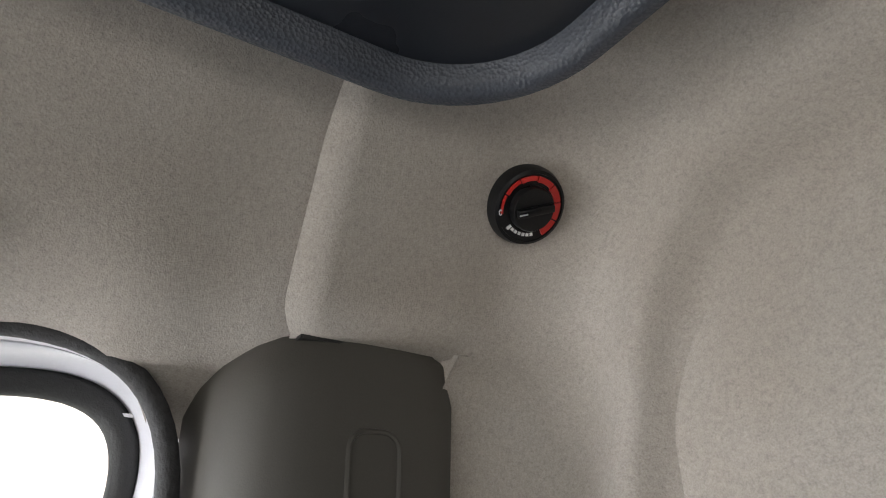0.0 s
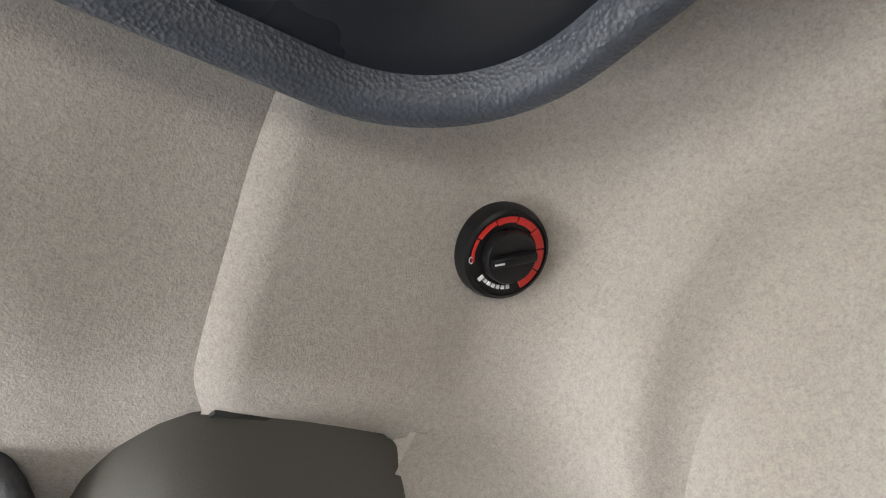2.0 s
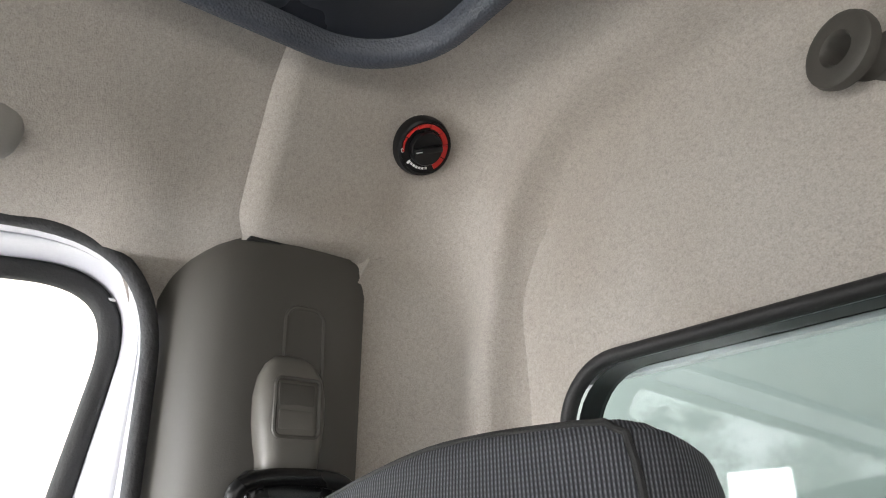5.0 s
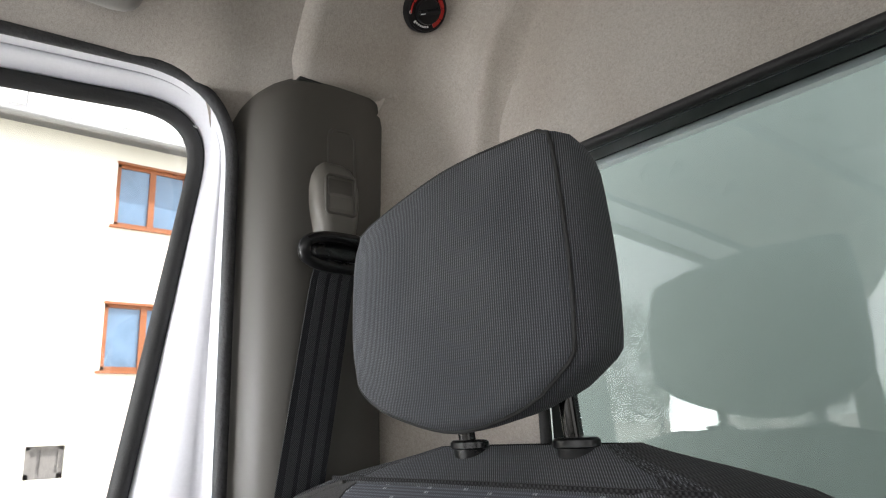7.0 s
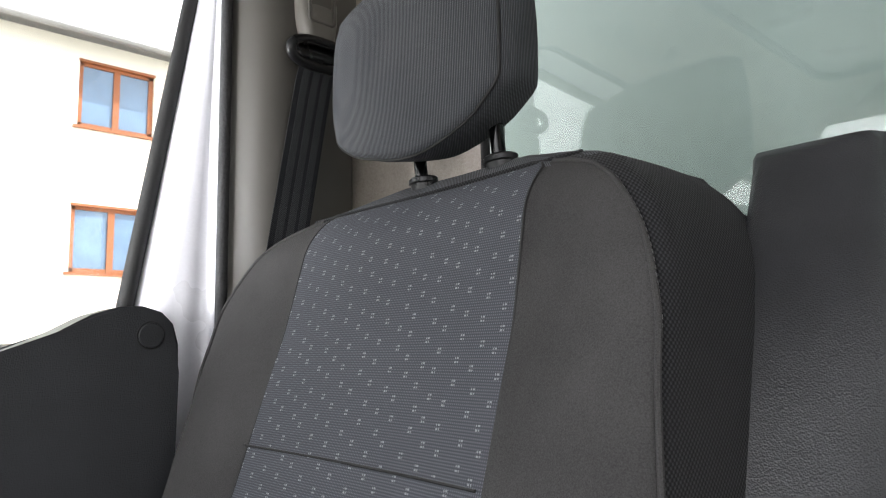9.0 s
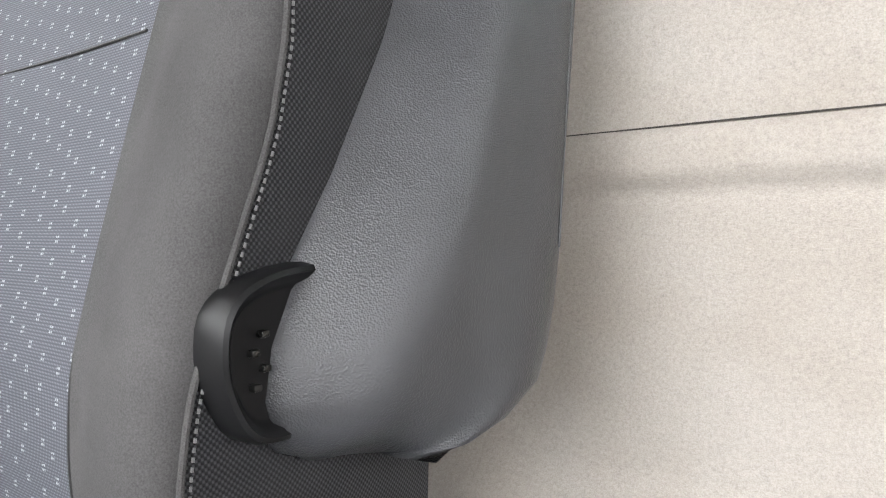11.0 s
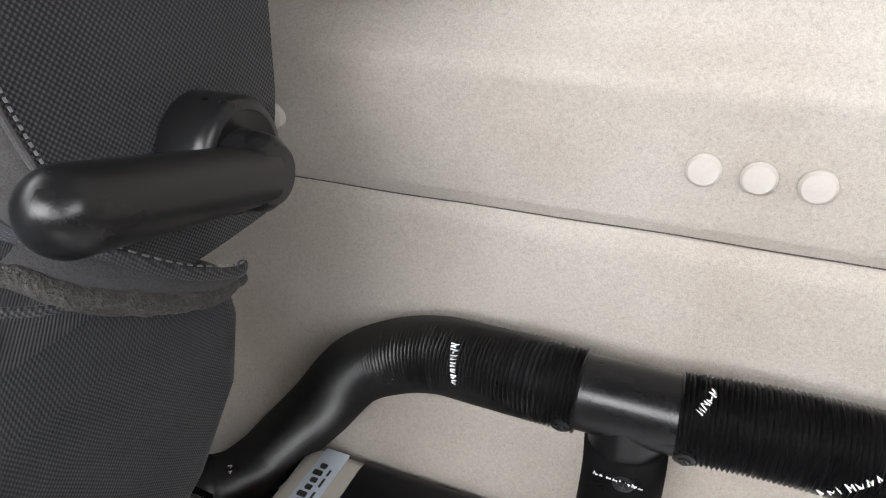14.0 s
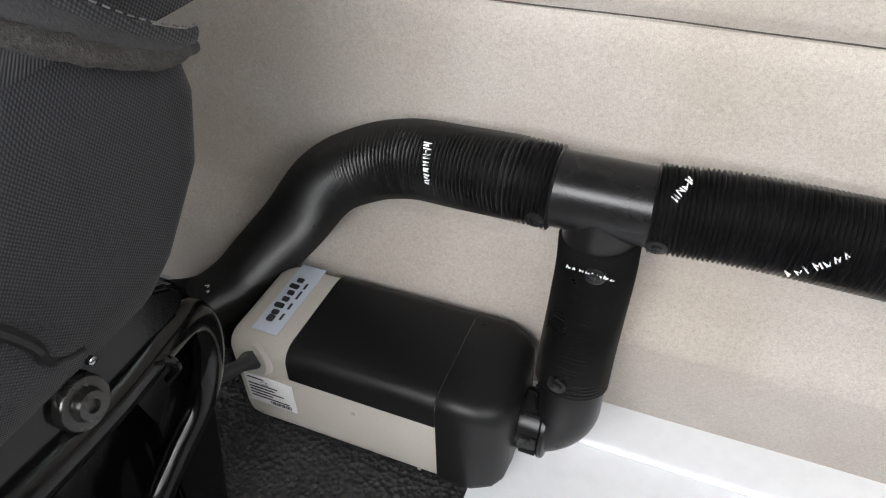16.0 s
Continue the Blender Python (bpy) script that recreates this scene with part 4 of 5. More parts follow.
# recline handle
HB = pose(0.592, -0.248, 0.545, 0, 90, 0)
ROD0, ROD1, ROD_R = Vector((0.624, -0.254, 0.539)), Vector((0.632, -0.373, 0.573)), 0.0182
rod = [ROD0.lerp(ROD1, k / 14) for k in range(15)]
tip = (ROD1 - ROD0).normalized()
ROUND = [radians(a) for a in (12, 24, 36, 48, 60, 70, 78, 84, 88)]
rod += [ROD1 + tip * ROD_R * math.sin(a) for a in ROUND]
lever = part("recline_handle", tube(rod, lambda k: (ROD_R - 0.002 * (1 - k / 14) if k < 15 else ROD_R * math.cos(ROUND[k - 15])), 28), SATIN, seat, "satin black recline handle")
part("hub", turned([(0.0335, -0.012), (0.0335, 0.012), (0.0325, 0.0165), (0.03, 0.0195), (0.026, 0.0205), (0.0245, 0.0195), (0.0, 0.0195)], HB, 48), SATIN, lever, "round black hub")
part("socket", turned([(0.0225, 0.015), (0.022, 0.03), (0.0205, 0.038), (0.016, 0.0435), (0.0, 0.045)], pose(0.592, -0.254, 0.54, 0, 90, 0), 36), SATIN, lever, "rounded handle root")

# seat cushion with skirt, and the black frame below it
def cushion_ring(z, g):
    r = round_rect(CX - 0.24 + g, CX + 0.25 - g, -0.9, lerp(z, [0.3, 0.345, 0.39, 0.45, 0.475], [-0.31, -0.28, -0.247, -0.222, -0.22]) - g, 0.03, 7)
    return [(x, y + 0.002 * noise.noise((x * 20, y * 20, z * 20)), z) for x, y in r]


part("cushion", loft([cushion_ring(z, g) for z, g in ((0.3, 0.03), (0.32, 0.012), (0.345, 0.004), (0.39, 0.0), (0.43, 0.002), (0.455, 0.008), (0.475, 0.03))]), CUSHION_CLOTH_SHADED, seat, "smooth charcoal cloth cushion side, its shadow put into the colour")
part("cushion_top", box((CX - 0.22, -0.88, 0.46), (CX + 0.205, -0.36, 0.487), 0.018, 3), DOTTED, seat, "blue-grey dotted cushion top")

# the seat leans a little inboard towards its base
for ob in seat.children_recursive:
    if ob.type == "MESH":
        for v in ob.data.vertices:
            v.co.x += 0.011 * min(1.0, max(0.0, (1.12 - v.co.z) / 0.12))

# seat base: pressed black steel side plates, cross tubes and a pivot bolt
base_out = [(-0.9, 0.0), (-0.9, 0.31), (-0.33, 0.315), (-0.285, 0.3), (-0.268, 0.27), (-0.275, 0.2), (-0.3, 0.12), (-0.315, 0.0), (-0.36, 0.0), (-0.345, 0.12), (-0.335, 0.2), (-0.345, 0.25), (-0.4, 0.262), (-0.84, 0.26), (-0.84, 0.0)]
for x in (0.1, 0.545):
    sp = loft([[(x + dx, y, z) for y, z in base_out] for dx in (-0.014, 0.014)])
    bmesh.ops.bevel(sp, geom=sp.edges[:], offset=0.005, segments=2, affect="EDGES")
    part("base_frame", sp, METAL_BLACK, seat, "glossy black steel base frame")
part("base_box", box((0.13, -0.86, 0.005), (0.52, -0.3, 0.29), 0.012, 3), METAL_BLACK, seat, "black steel seat base")
cover_out = [(-0.5, 0.3), (-0.5, 0.372), (-0.43, 0.366), (-0.39, 0.356), (-0.34, 0.338), (-0.305, 0.322), (-0.296, 0.308), (-0.304, 0.297), (-0.36, 0.296), (-0.44, 0.3)]
cover = loft([[(x, y, z) for y, z in cover_out] for x in (0.556, 0.586)])
bmesh.ops.bevel(cover, geom=[e for e in cover.edges], offset=0.0045, segments=3, affect="EDGES")
part("side_cover", cover, METAL_BLACK, seat, "glossy black moulded side cover")
part("frame_rail", tube(smooth_path([(0.585, -0.56, 0.296), (0.585, -0.45, 0.288), (0.584, -0.38, 0.284), (0.582, -0.325, 0.286), (0.578, -0.296, 0.278), (0.574, -0.284, 0.25), (0.57, -0.288, 0.215), (0.566, -0.306, 0.185), (0.562, -0.34, 0.16), (0.56, -0.375, 0.13), (0.56, -0.395, 0.06), (0.56, -0.4, 0.0)], 0.006), 0.0115, 14, False, 1.25), METAL_BLACK, seat, "bent black steel rail")
part("frame_rail", tube(smooth_path([(0.57, -0.52, 0.275), (0.57, -0.42, 0.262), (0.565, -0.36, 0.262), (0.56, -0.32, 0.255)], 0.008), 0.008, 10), METAL_BLACK, seat, "thin black steel rail")
part("inner_panel", box((0.505, -0.42, 0.0), (0.532, -0.288, 0.285), 0.012, 3), METAL_BLACK, seat, "black pressed inner panel")
part("clip", tube(smooth_path([(0.588, -0.352, 0.292), (0.594, -0.338, 0.286), (0.594, -0.332, 0.272), (0.588, -0.338, 0.262)], 0.004), 0.0032, 8), METAL_BLACK, seat, "bent wire clip")
part("pin", turned([(0.003, -0.004), (0.003, 0.002), (0.002, 0.003), (0.0, 0.0034)], pose(0.588, -0.378, 0.327, 0, 90, 0), 14), CHROME, seat, "small bright pin")
part("belt_cord", tube(smooth_path([(0.578, -0.44, 0.42), (0.594, -0.42, 0.4), (0.596, -0.405, 0.372), (0.59, -0.4, 0.352), (0.588, -0.38, 0.34)], 0.006), 0.004, 8), BLACK, seat, "black cord")
BOLT = pose(0.59, -0.395, 0.31, 0, 82, 0) @ Matrix.Scale(0.76, 4)
bolt = part("bolt", turned([(0.0225, -0.01), (0.0225, 0.003), (0.021, 0.005), (0.014, 0.0055), (0.013, 0.009), (0.0115, 0.012), (0.006, 0.0125), (0.0055, 0.009), (0.0, 0.009)], BOLT, 36), STEEL, seat, "round zinc pivot bolt")

# ---- air heater ----
heater = thing("air_heater", (0.63, -0.145, 0.0), "beige and black air heater standing on the floor", "air heater")
HX0, HX1, HXC, HY0, HY1, HZ = 0.487, 0.711, 0.777, -0.202, -0.079, 0.132


def heater_ring(x, g=0.0, y1=HY1):
    return [(x, y, z) for y, z in round_rect(HY0 + g, y1 - g, 0.004 + g, HZ - g, max(0.004, 0.017 - g * 0.3), 6)]


part("body", loft([heater_ring(x, g) for x, g in ((HX0, 0.012), (HX0 + 0.003, 0.005), (HX0 + 0.01, 0.001), (HX0 + 0.02, 0.0), (HX1 + 0.002, 0.0))]), BEIGE, heater, "beige casing")


def cover_ring(x, g=0.0):
    pts = [p for p in round_rect(HY0 - 0.002 + g, HY1 + 0.002 - g, 0.0, HZ + 0.002 - g, 0.018, 8) if p[1] >= 0.11 - 1e-6]
    pts = [(HY1 + 0.002 - g, 0.097)] + pts + [(HY0 - 0.002 + g, 0.097)]
    return [(x, y, z) for y, z in pts] + [(x, y * 0.97 - 0.004, z - 0.004 if z > 0.1 else z) for y, z in pts[::-1]]


part("lid", loft([cover_ring(x, g) for x, g in ((0.556, 0.002), (0.558, 0.0), (0.70, 0.0), (HX1, 0.0))]), BLACK, heater, "black plastic lid")
cap = part("end_cap", loft([heater_ring(x, g) for x, g in ((HX1, 0.0005), (HX1 + 0.001, -0.0022), (HX1 + 0.002, -0.0026), (HX1 + 0.035, -0.002), (HXC - 0.022, 0.001), (HXC - 0.011, 0.005), (HXC - 0.003, 0.013), (HXC, 0.024))]), BLACK, heater, "rounded black end cap")
for y in (-0.168, -0.098):
    part("screw", turned([(0.0028, 0), (0.0028, 0.0008), (0.0, 0.001)], pose(0.722, y, HZ + 0.0024), 12), SATIN, cap, "small black screw")
part("sticker", box((0.509, -0.184, HZ + 0.0001), (0.538, -0.084, HZ + 0.0009), 0.0002), LABEL, heater, "pale blue logo sticker")
for k in range(7):
    y = -0.17 + 0.0098 * k
    bar = box((0.5165 - (0.003 if k in (2, 5) else 0), y, HZ + 0.0009), (0.524, y + (0.0062 if k else 0.0086), HZ + 0.0012), 0.001, 1)
    part("logo_bar", bar, INK, heater, "black logo shape")
for k, w in enumerate((0.009, 0.009, 0.012, 0.0085)):
    y = -0.165 + 0.0155 * k
    part("print_bar", box((0.5285, y, HZ + 0.0009), (0.5312, y + w, HZ + 0.0011)), INK, heater, "small black print")
plate = part("type_plate", box((0.501, HY0 - 0.0009, 0.04), (0.557, HY0 - 0.0001, 0.084), 0.0002), WHITE, heater, "white type plate")
for k in range(7):
    w = (0.02, 0.0, 0.034, 0.03, 0.04, 0.026, 0.045)[k]
    if w:
        part("print_bar", box((0.504, HY0 - 0.0012, 0.0785 - 0.0049 * k), (0.504 + w, HY0 - 0.0009, 0.0803 - 0.0049 * k)), INK, plate)
for k in range(14):
    part("code_bar", box((0.526 + 0.0018 * k, HY0 - 0.0012, 0.0425), (0.5268 + 0.0018 * k + 0.0004 * (k % 3), HY0 - 0.0009, 0.0475)), INK, plate)
ce = bpy.data.curves.new("mark", "FONT")
ce.body, ce.size, ce.extrude = "CE", 0.008, 0.00005
ce.materials.append(INK)
mark = new("mark", ce)
mark.parent = heater
mark.matrix_basis = Matrix.Translation(-heater.location) @ pose(0.519, HY0 - 0.0011, 0.0715, 90, 0, 0)
tagged(mark, "black printed letters")
for x, z in ((0.624, 0.072), (0.692, 0.015), (0.51, 0.02)):
    part("rivet", turned([(0.0022, -0.001), (0.0022, 0.0005), (0.0, 0.0014)], pose(x, HY0, z, 90, 0, 0), 12), BEIGE, heater, "small rivet")
gr = [Vector(p) for p in ((0.518, -0.197, 0.108), (0.506, -0.213, 0.104), (0.486, -0.233, 0.095), (0.468, -0.25, 0.08))]
part("cable_gland", tube(smooth_path(gr, 0.003), lambda k: 0.0135 - 0.0011 * min(k, 6), 16), RUBBER, heater, "black rubber cable gland")
part("cable_boss", turned([(0.021, -0.014), (0.021, 0.002), (0.018, 0.005), (0.0135, 0.0055), (0.0, 0.004)], pose(0.52, -0.197, 0.108, 80, 0, -16), 28), BEIGE, heater, "beige cable boss")
part("cable", tube(smooth_path([(0.47, -0.248, 0.081), (0.44, -0.27, 0.05), (0.39, -0.29, 0.02), (0.3, -0.3, 0.01)], 0.006), 0.006, 10), RUBBER, heater, "black cable")
HOY, HOZ = -0.135, 0.058
collar = part("outlet_collar", turned([(0.034, -0.006), (0.034, 0.004), (0.0315, 0.006), (0.0315, 0.026), (0.0335, 0.028), (0.0335, 0.032), (0.03, 0.034)], pose(0.772, HOY, HOZ, 0, 90, 0), 40), SATIN, heater, "black outlet collar")
for k in range(9):
    a = radians(40 * k)
    c = Vector((0.79, HOY + 0.032 * math.cos(a), HOZ + 0.032 * math.sin(a)))
    part("rib", tube([c - Vector((0.008, 0, 0)), c + Vector((0.008, 0, 0))], 0.0022, 6), SATIN, collar)

# ---- warm air duct ----
duct = thing("air_duct", (0.82, -0.1, 0.0), "black ribbed warm air hose with a T-piece along the rear wall", "air duct")


def hose(points, r=0.0335, pitch=0.0037, name="hose"):
    line = np.array([tuple(p) for p in smooth_path(points, 0.003)])
    run = np.concatenate(([0.0], np.cumsum(np.linalg.norm(np.diff(line, axis=0), axis=1))))
    pts = [tuple(np.interp(s, run, line[:, c]) for c in range(3)) for s in np.arange(0.0, run[-1], pitch / 4)]
    off = (-0.0012, 0.0006, 0.002, 0.0006)
    n = len(pts)
    return part(name, tube(pts, lambda k: r + off[k % 4] - (0.001 if k in (0, n - 1) else 0), 26), HOSE, duct, "black ribbed hose")


AY, AZ = -0.09, 0.305
hose([(0.778, AY, AZ), (0.74, AY, AZ + 0.001), (0.69, AY + 0.006, AZ - 0.004), (0.645, AY + 0.012, AZ - 0.01), (0.6, AY + 0.014, AZ - 0.026), (0.55, AY + 0.016, AZ - 0.06), (0.5, AY + 0.016, AZ - 0.125), (0.45, AY + 0.012, AZ - 0.185),
      (0.41, AY + 0.002, AZ - 0.232), (0.36, AY - 0.012, AZ - 0.27), (0.28, AY - 0.03, AZ - 0.29)])
hose([(0.852, AY, AZ), (0.92, AY + 0.004, AZ + 0.002), (1.0, AY + 0.006, AZ), (1.12, AY + 0.006, AZ - 0.004), (1.35, AY, AZ - 0.01), (1.6, AY, AZ - 0.01)])
hose([(0.817, AY - 0.001, AZ - 0.037), (0.818, AY - 0.004, AZ - 0.07), (0.817, AY - 0.012, AZ - 0.11), (0.816, AY - 0.025, AZ - 0.155), (0.816, AY - 0.032, AZ - 0.185)], 0.032)
tee = part("t_piece", tube([(0.77, AY, AZ), (0.86, AY, AZ)], 0.0315, 36), SATIN, duct, "smooth satin black T-piece")
part("branch", tube([(0.816, AY, AZ), (0.816, AY - 0.001, AZ - 0.045)], 0.0305, 32), SATIN, tee)
elbow = smooth_path([(0.817, AY - 0.03, AZ - 0.17), (0.8175, AY - 0.038, AZ - 0.2)], 0.006)[:-1]
turn = [Vector((0.8175 - 0.03 * (1 - math.cos(a)) * 1.0, HOY + (AY - 0.038 - HOY) * math.cos(a), 0.092 - 0.034 * math.sin(a))) for a in np.linspace(0, math.pi / 2, 12)]
part("elbow", tube(elbow + turn + [Vector((0.775, HOY, 0.058))], 0.0305, 32), SATIN, duct, "satin black elbow")
for x, y, z, d in ((0.768, AY - 0.0315, AZ - 0.012, (0, -1, -0.35)), (0.862, AY - 0.0315, AZ - 0.012, (0, -1, -0.35)), (0.822, AY - 0.0345, AZ - 0.052, (0.05, -1, 0)), (0.808, AY - 0.0635, AZ - 0.162, (-0.1, -1, 0.05))):
    m = Matrix.Translation((x, y, z)) @ Vector(d).to_track_quat("Z", "Y").to_matrix().to_4x4()
    sc = part("screw", turned([(0.0085, -0.003), (0.0085, 0.0012), (0.0075, 0.0018), (0.0048, 0.0019), (0.0045, 0.0036), (0.0, 0.0042)], m, 24), SATIN, duct, "black washer-head screw")
    cross = add(box((-0.0028, -0.0006, 0.0038), (0.0028, 0.0006, 0.0045)), box((-0.0006, -0.0028, 0.0038), (0.0006, 0.0028, 0.0045)))
    cross.transform(m)
    part("slot", cross, STEEL, sc)


def scrawl(where, letters, seed, r=0.0006):
    """A worn line of illegible white print; where(s, h) lies on the hose, s along the line, h across it from -1 to 1."""
    rng = random.Random(seed)
    for k in range(letters):
        s0, s1 = (k + 0.08) / letters, (k + 0.85) / letters
        high = 1.0 if k == 0 or rng.random() < 0.3 else 0.55
        line = [(s0 + (s1 - s0) * rng.uniform(0, 0.3), -0.5), (s0 + (s1 - s0) * rng.uniform(0.1, 0.5), high), (s0 + (s1 - s0) * rng.uniform(0.4, 0.8), rng.uniform(-0.5, 0.2)),
                (s1, rng.uniform(0.0, high)), (s0 + (s1 - s0) * rng.uniform(0.5, 1.0), -0.5)]
        part("print_mark", tube([where(*q) for q in line[: rng.choice((3, 4, 5, 5))]], r * rng.uniform(0.8, 1.4), 5), WHITE, duct, "white worn print")


def on_hose(x0, x1, a0, a1, height, cy, cz, r=0.0356):
    """Print wrapped round a level hose: from angle a0 to a1 above the side that faces forward."""
    def where(s, h):
        a, x = radians(a0 + (a1 - a0) * s), x0 + (x1 - x0) * s
        da, dx = (x1 - x0), -radians(a1 - a0) * r
        n = math.hypot(da, dx)
        x, a = x + h * height * dx / n, a + h * height * da / n / r
        return Vector((x, cy - r * math.cos(a), cz + r * math.sin(a)))
    return where


scrawl(on_hose(0.668, 0.676, 62, 4, 0.0045, AY + 0.008, AZ - 0.0065), 7, 1)
scrawl(on_hose(0.866, 0.876, 45, 82, 0.004, AY + 0.001, AZ), 4, 2)
scrawl(on_hose(0.952, 0.985, -24, 26, 0.0045, AY + 0.005, AZ), 7, 3)
scrawl(on_hose(0.798, 0.838, -2, -8, 0.0022, AY - 0.003, AZ - 0.0455, 0.0345), 8, 4, 0.0005)
scrawl(on_hose(0.56, 0.566, 70, 60, 0.003, AY + 0.016, AZ - 0.051), 2, 6)
scrawl(on_hose(0.392, 0.4, 55, 35, 0.004, AY - 0.004, AZ - 0.243), 2, 5)

heater.location.x += 0.011
duct.location.x += 0.011

# ---- plugs in the rear wall ----
for k, x in enumerate((0.849, 0.886, 0.9235)):
    plug = solo("wall_plug", turned([(0.0125, -0.004), (0.0125, 0.001), (0.0105, 0.003), (0.0, 0.0042)], pose(x, -0.0335, 0.4855 - 0.001 * k, 90, 0, 0), 32), PLUG, "round cream plastic plug in the felt wall", "plug", "plugs in the rear wall")
solo("wall_plug", turned([(0.0125, -0.004), (0.0125, 0.001), (0.0105, 0.003), (0.0, 0.0042)], pose(0.474, -0.0335, 0.4855, 90, 0, 0), 32), PLUG, "round cream plastic plug in the felt wall beside the seat", "plug", "plugs in the rear wall")

# ---- outside ----
# unseen ground, added as a pale reflector below the door window
solo("ground", box((-900, -900, -1.3), (900, 900, -0.95)), BOUNCE_GROUND, "unseen ground reaching the horizon, made pale to bounce light into the cab", "ground", kind="structure")
house = thing("house", (-14, 3, -0.95), "cream plastered two-storey house with brown windows", "house")
HX = -13.4
ys = [-2.0, 1.43, 2.05, 2.53, 3.97, 14.0]
win = [(2.53, 3.97, 4.65, 6.0), (2.5, 4.0, 1.78, 3.1), (1.43, 2.05, -0.1, 0.49), (7.0, 8.44, 4.65, 6.0), (7.0, 8.44, 1.78, 3.1)]


def facade():
    bm = bmesh.new()
    yy = sorted({-2.0, 14.0, *(w[0] for w in win), *(w[1] for w in win)})
    zz = sorted({-1.7, 6.4, *(w[2] for w in win), *(w[3] for w in win)})
    for y0, y1 in zip(yy, yy[1:]):
        for z0, z1 in zip(zz, zz[1:]):
            if any(w[0] <= y0 and y1 <= w[1] and w[2] <= z0 and z1 <= w[3] for w in win):
                continue
            add(bm, box((HX - 0.3, y0, z0), (HX, y1, z1)))
    add(bm, box((HX - 8, -2.0, -1.7), (HX - 0.3, -1.7, 6.4)))
    add(bm, box((HX - 8, 13.7, -1.7), (HX - 0.3, 14.0, 6.4)))
    return bm


part("wall", facade(), PLASTER, house, "cream plaster wall", smooth=False)
part("plinth_ledge", box((HX, -2.0, 0.66), (HX + 0.03, 14.0, 0.72)), PLASTER, house, "plaster ledge")
for w in win:
    y0, y1, z0, z1 = w
    ob = part("window", add(add(box((HX - 0.16, y0, z0), (HX - 0.08, y1, z0 + 0.09)), box((HX - 0.16, y0, z1 - 0.09), (HX - 0.08, y1, z1))),
                            add(add(box((HX - 0.16, y0, z0), (HX - 0.08, y0 + 0.09, z1)), box((HX - 0.16, y1 - 0.09, z0), (HX - 0.08, y1, z1))), box((HX - 0.17, (y0 + y1) / 2 - 0.06, z0), (HX - 0.07, (y0 + y1) / 2 + (0.06 if z0 > 0 else -0.055), z1)))),
              BROWN if z0 > 0 else ROOF, house, "brown framed window" if z0 > 0 else "small cellar window", smooth=False)
    part("pane", box((HX - 0.14, y0, z0), (HX - 0.12, y1, z1)), PANE if z0 > 0 else ROOF, ob, "reflecting pane")
    part("sill", box((HX - 0.1, y0 - 0.08, z0 - 0.05), (HX + 0.08, y1 + 0.08, z0)), BROWN if z0 > 0 else PLASTER, ob, "window sill")
    part("lintel", box((HX - 0.08, y0 - 0.02, z1 - 0.03), (HX + 0.004, y1 + 0.02, z1 + 0.02)), BROWN if z0 > 0 else PLASTER, ob)
roof_bm = loft([[(HX + 0.55, y, 6.42), (HX - 4.2, y, 8.2), (HX - 8.6, y, 6.42), (HX - 8.6, y, 6.28), (HX - 4.2, y, 8.05), (HX + 0.55, y, 6.28)] for y in (-2.5, 14.5)])
roof = part("roof", roof_bm, ROOF, house, "grey tiled roof", smooth=False)
part("gutter", tube([(HX + 0.6, y, 6.35) for y in (-2.5, 6, 14.5)], 0.075, 12), ZINC, house, "zinc gutter")
for k in range(14):
    part("snow_guard", box((HX + 0.2, -1.5 + k, 6.56), (HX + 0.24, -1.2 + k, 6.68)), ZINC, roof)
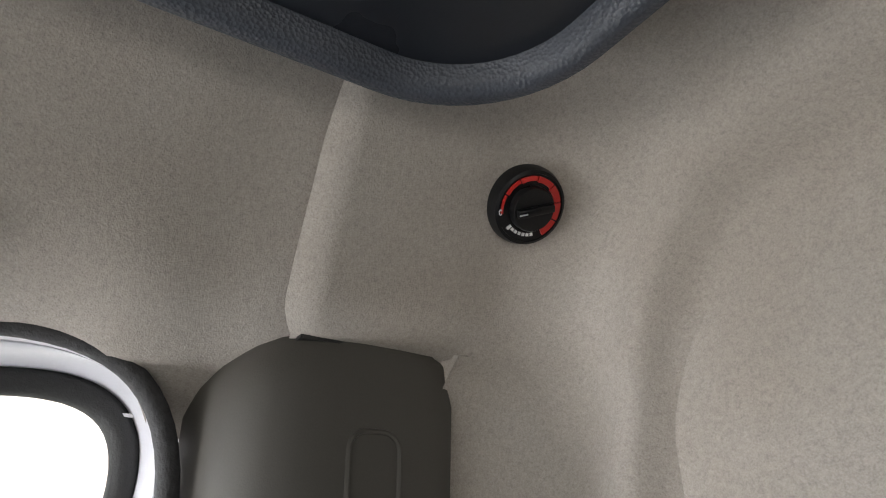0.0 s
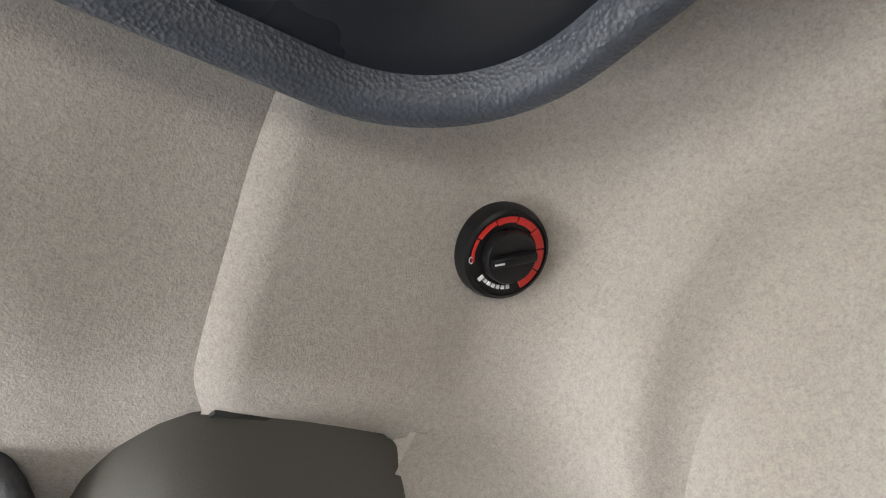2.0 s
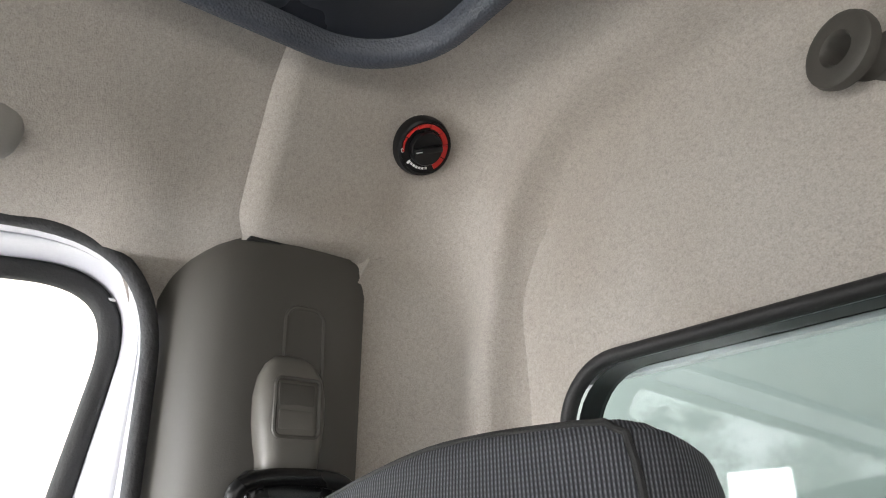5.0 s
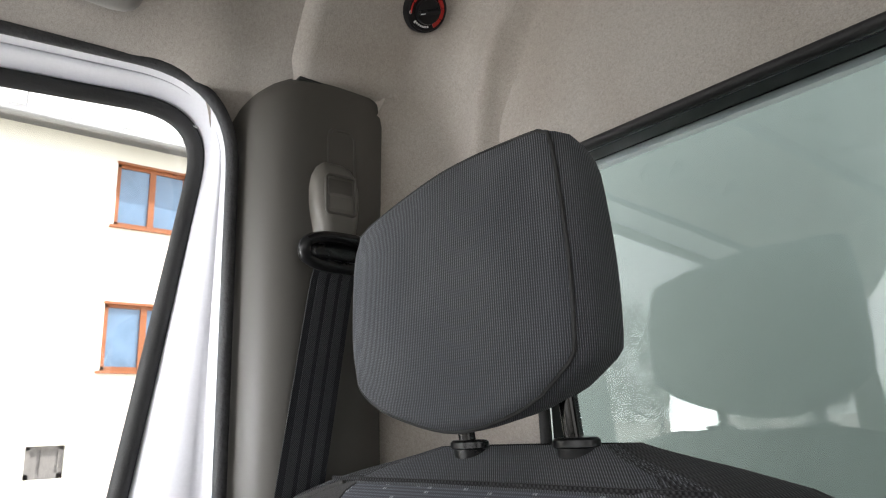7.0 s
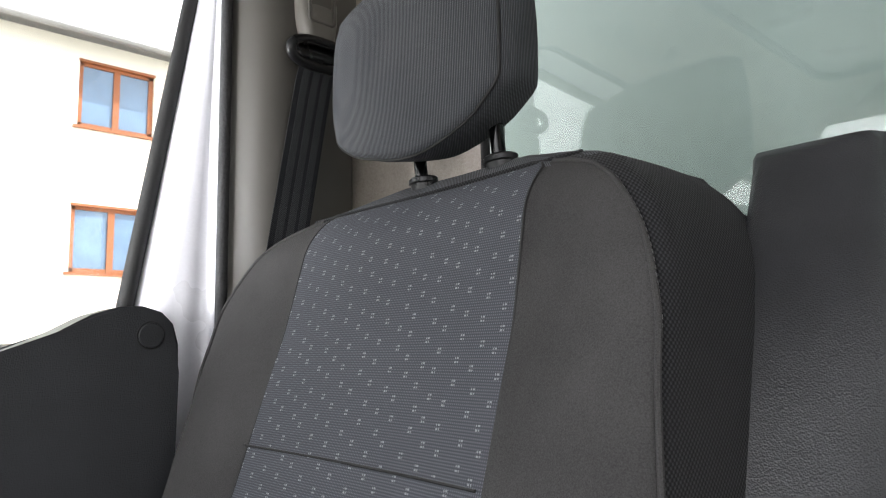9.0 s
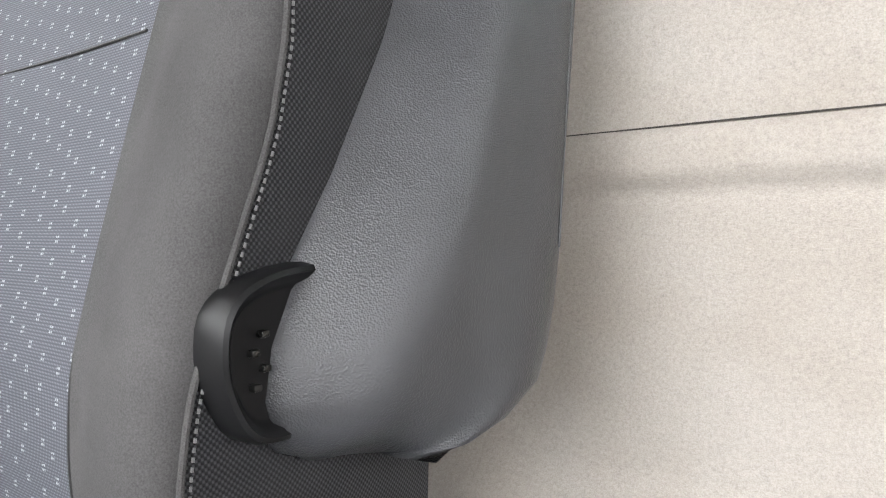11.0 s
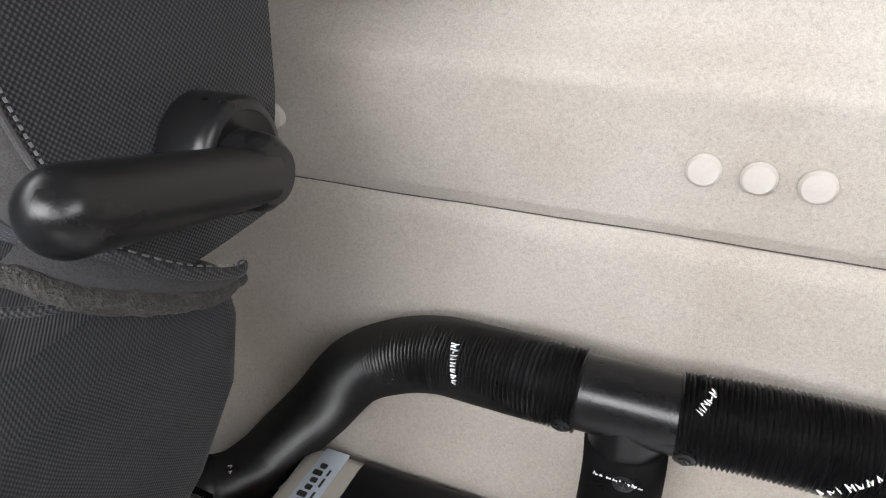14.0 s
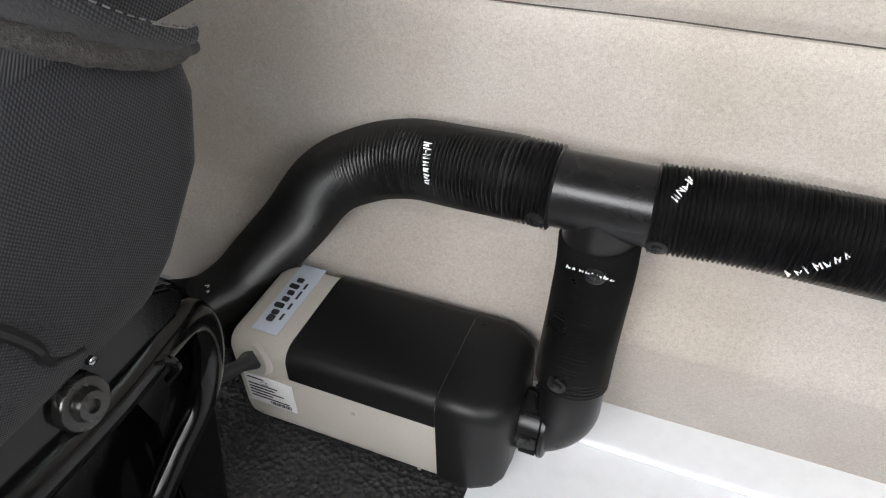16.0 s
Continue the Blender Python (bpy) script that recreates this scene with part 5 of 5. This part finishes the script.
part("aerial", add(tube([(HX - 0.6, 0.9, 6.7), (HX - 0.6, 0.9, 7.8)], 0.02, 8), tube([(HX - 0.6, 0.55, 7.5), (HX - 0.6, 1.25, 7.5)], 0.015, 8)), ZINC, roof, "thin roof aerial")

house.location.z += 0.7
house.location.y += 0.35


def tree(x, y, h, spread, seed):
    rng = random.Random(seed)
    ob = thing("tree", (x, y, -0.95), "leafy green broad tree beyond the car park", "tree", "trees round the place")
    trunk = tube([(x + 0.1 * math.sin(k), y + 0.08 * math.cos(2 * k), -1 + h * 0.14 * k) for k in range(6)], lambda k: 0.22 - 0.03 * k, 10)
    for k in range(7):
        a, z = rng.uniform(0, 6.28), -1 + h * rng.uniform(0.3, 0.65)
        e = (x + math.cos(a) * spread * 0.7, y + math.sin(a) * spread * 0.7, z + h * 0.22)
        add(trunk, tube([(x, y, z), ((x + e[0]) / 2, (y + e[1]) / 2, z + h * 0.08), e], lambda j: 0.09 - 0.03 * j, 6))
    part("trunk", trunk, BARK, ob, "brown trunk and limbs")
    verts, faces = [], []
    for _ in range(60):
        a, r, t = rng.uniform(0, 6.28), math.sqrt(rng.random()), rng.random()
        w = spread * (0.45 + 0.75 * math.sin(math.pi * (0.15 + 0.8 * t)))  # a bellied crown
        c = Vector((x + math.cos(a) * r * w, y + math.sin(a) * r * w, -1 + h * (0.32 + 0.68 * t)))
        for _ in range(70):
            p = c + Vector([rng.gauss(0, spread * 0.16) for _ in range(3)])
            d = Vector([rng.uniform(-1, 1) for _ in range(3)]).normalized() * rng.uniform(0.1, 0.2)
            e = d.orthogonal().normalized() * d.length * 0.6
            k = len(verts)
            verts += [p - d, p + e, p + d, p - e]
            faces.append((k, k + 1, k + 2, k + 3))
    me = bpy.data.meshes.new("crown")
    me.from_pydata([tuple(v) for v in verts], [], faces)
    me.materials.append(LEAF)
    crown = new("crown", me)
    crown.parent, crown.location = ob, -ob.location
    tagged(crown, "green leafy crown", kind="stuff")


rng = random.Random(4)
for k in range(12):
    a = radians(188 + 9.5 * k)
    d = rng.uniform(26, 36)
    tree(math.cos(a) * d, math.sin(a) * d - 2, rng.uniform(5.0, 8.5), rng.uniform(1.8, 2.8), k)
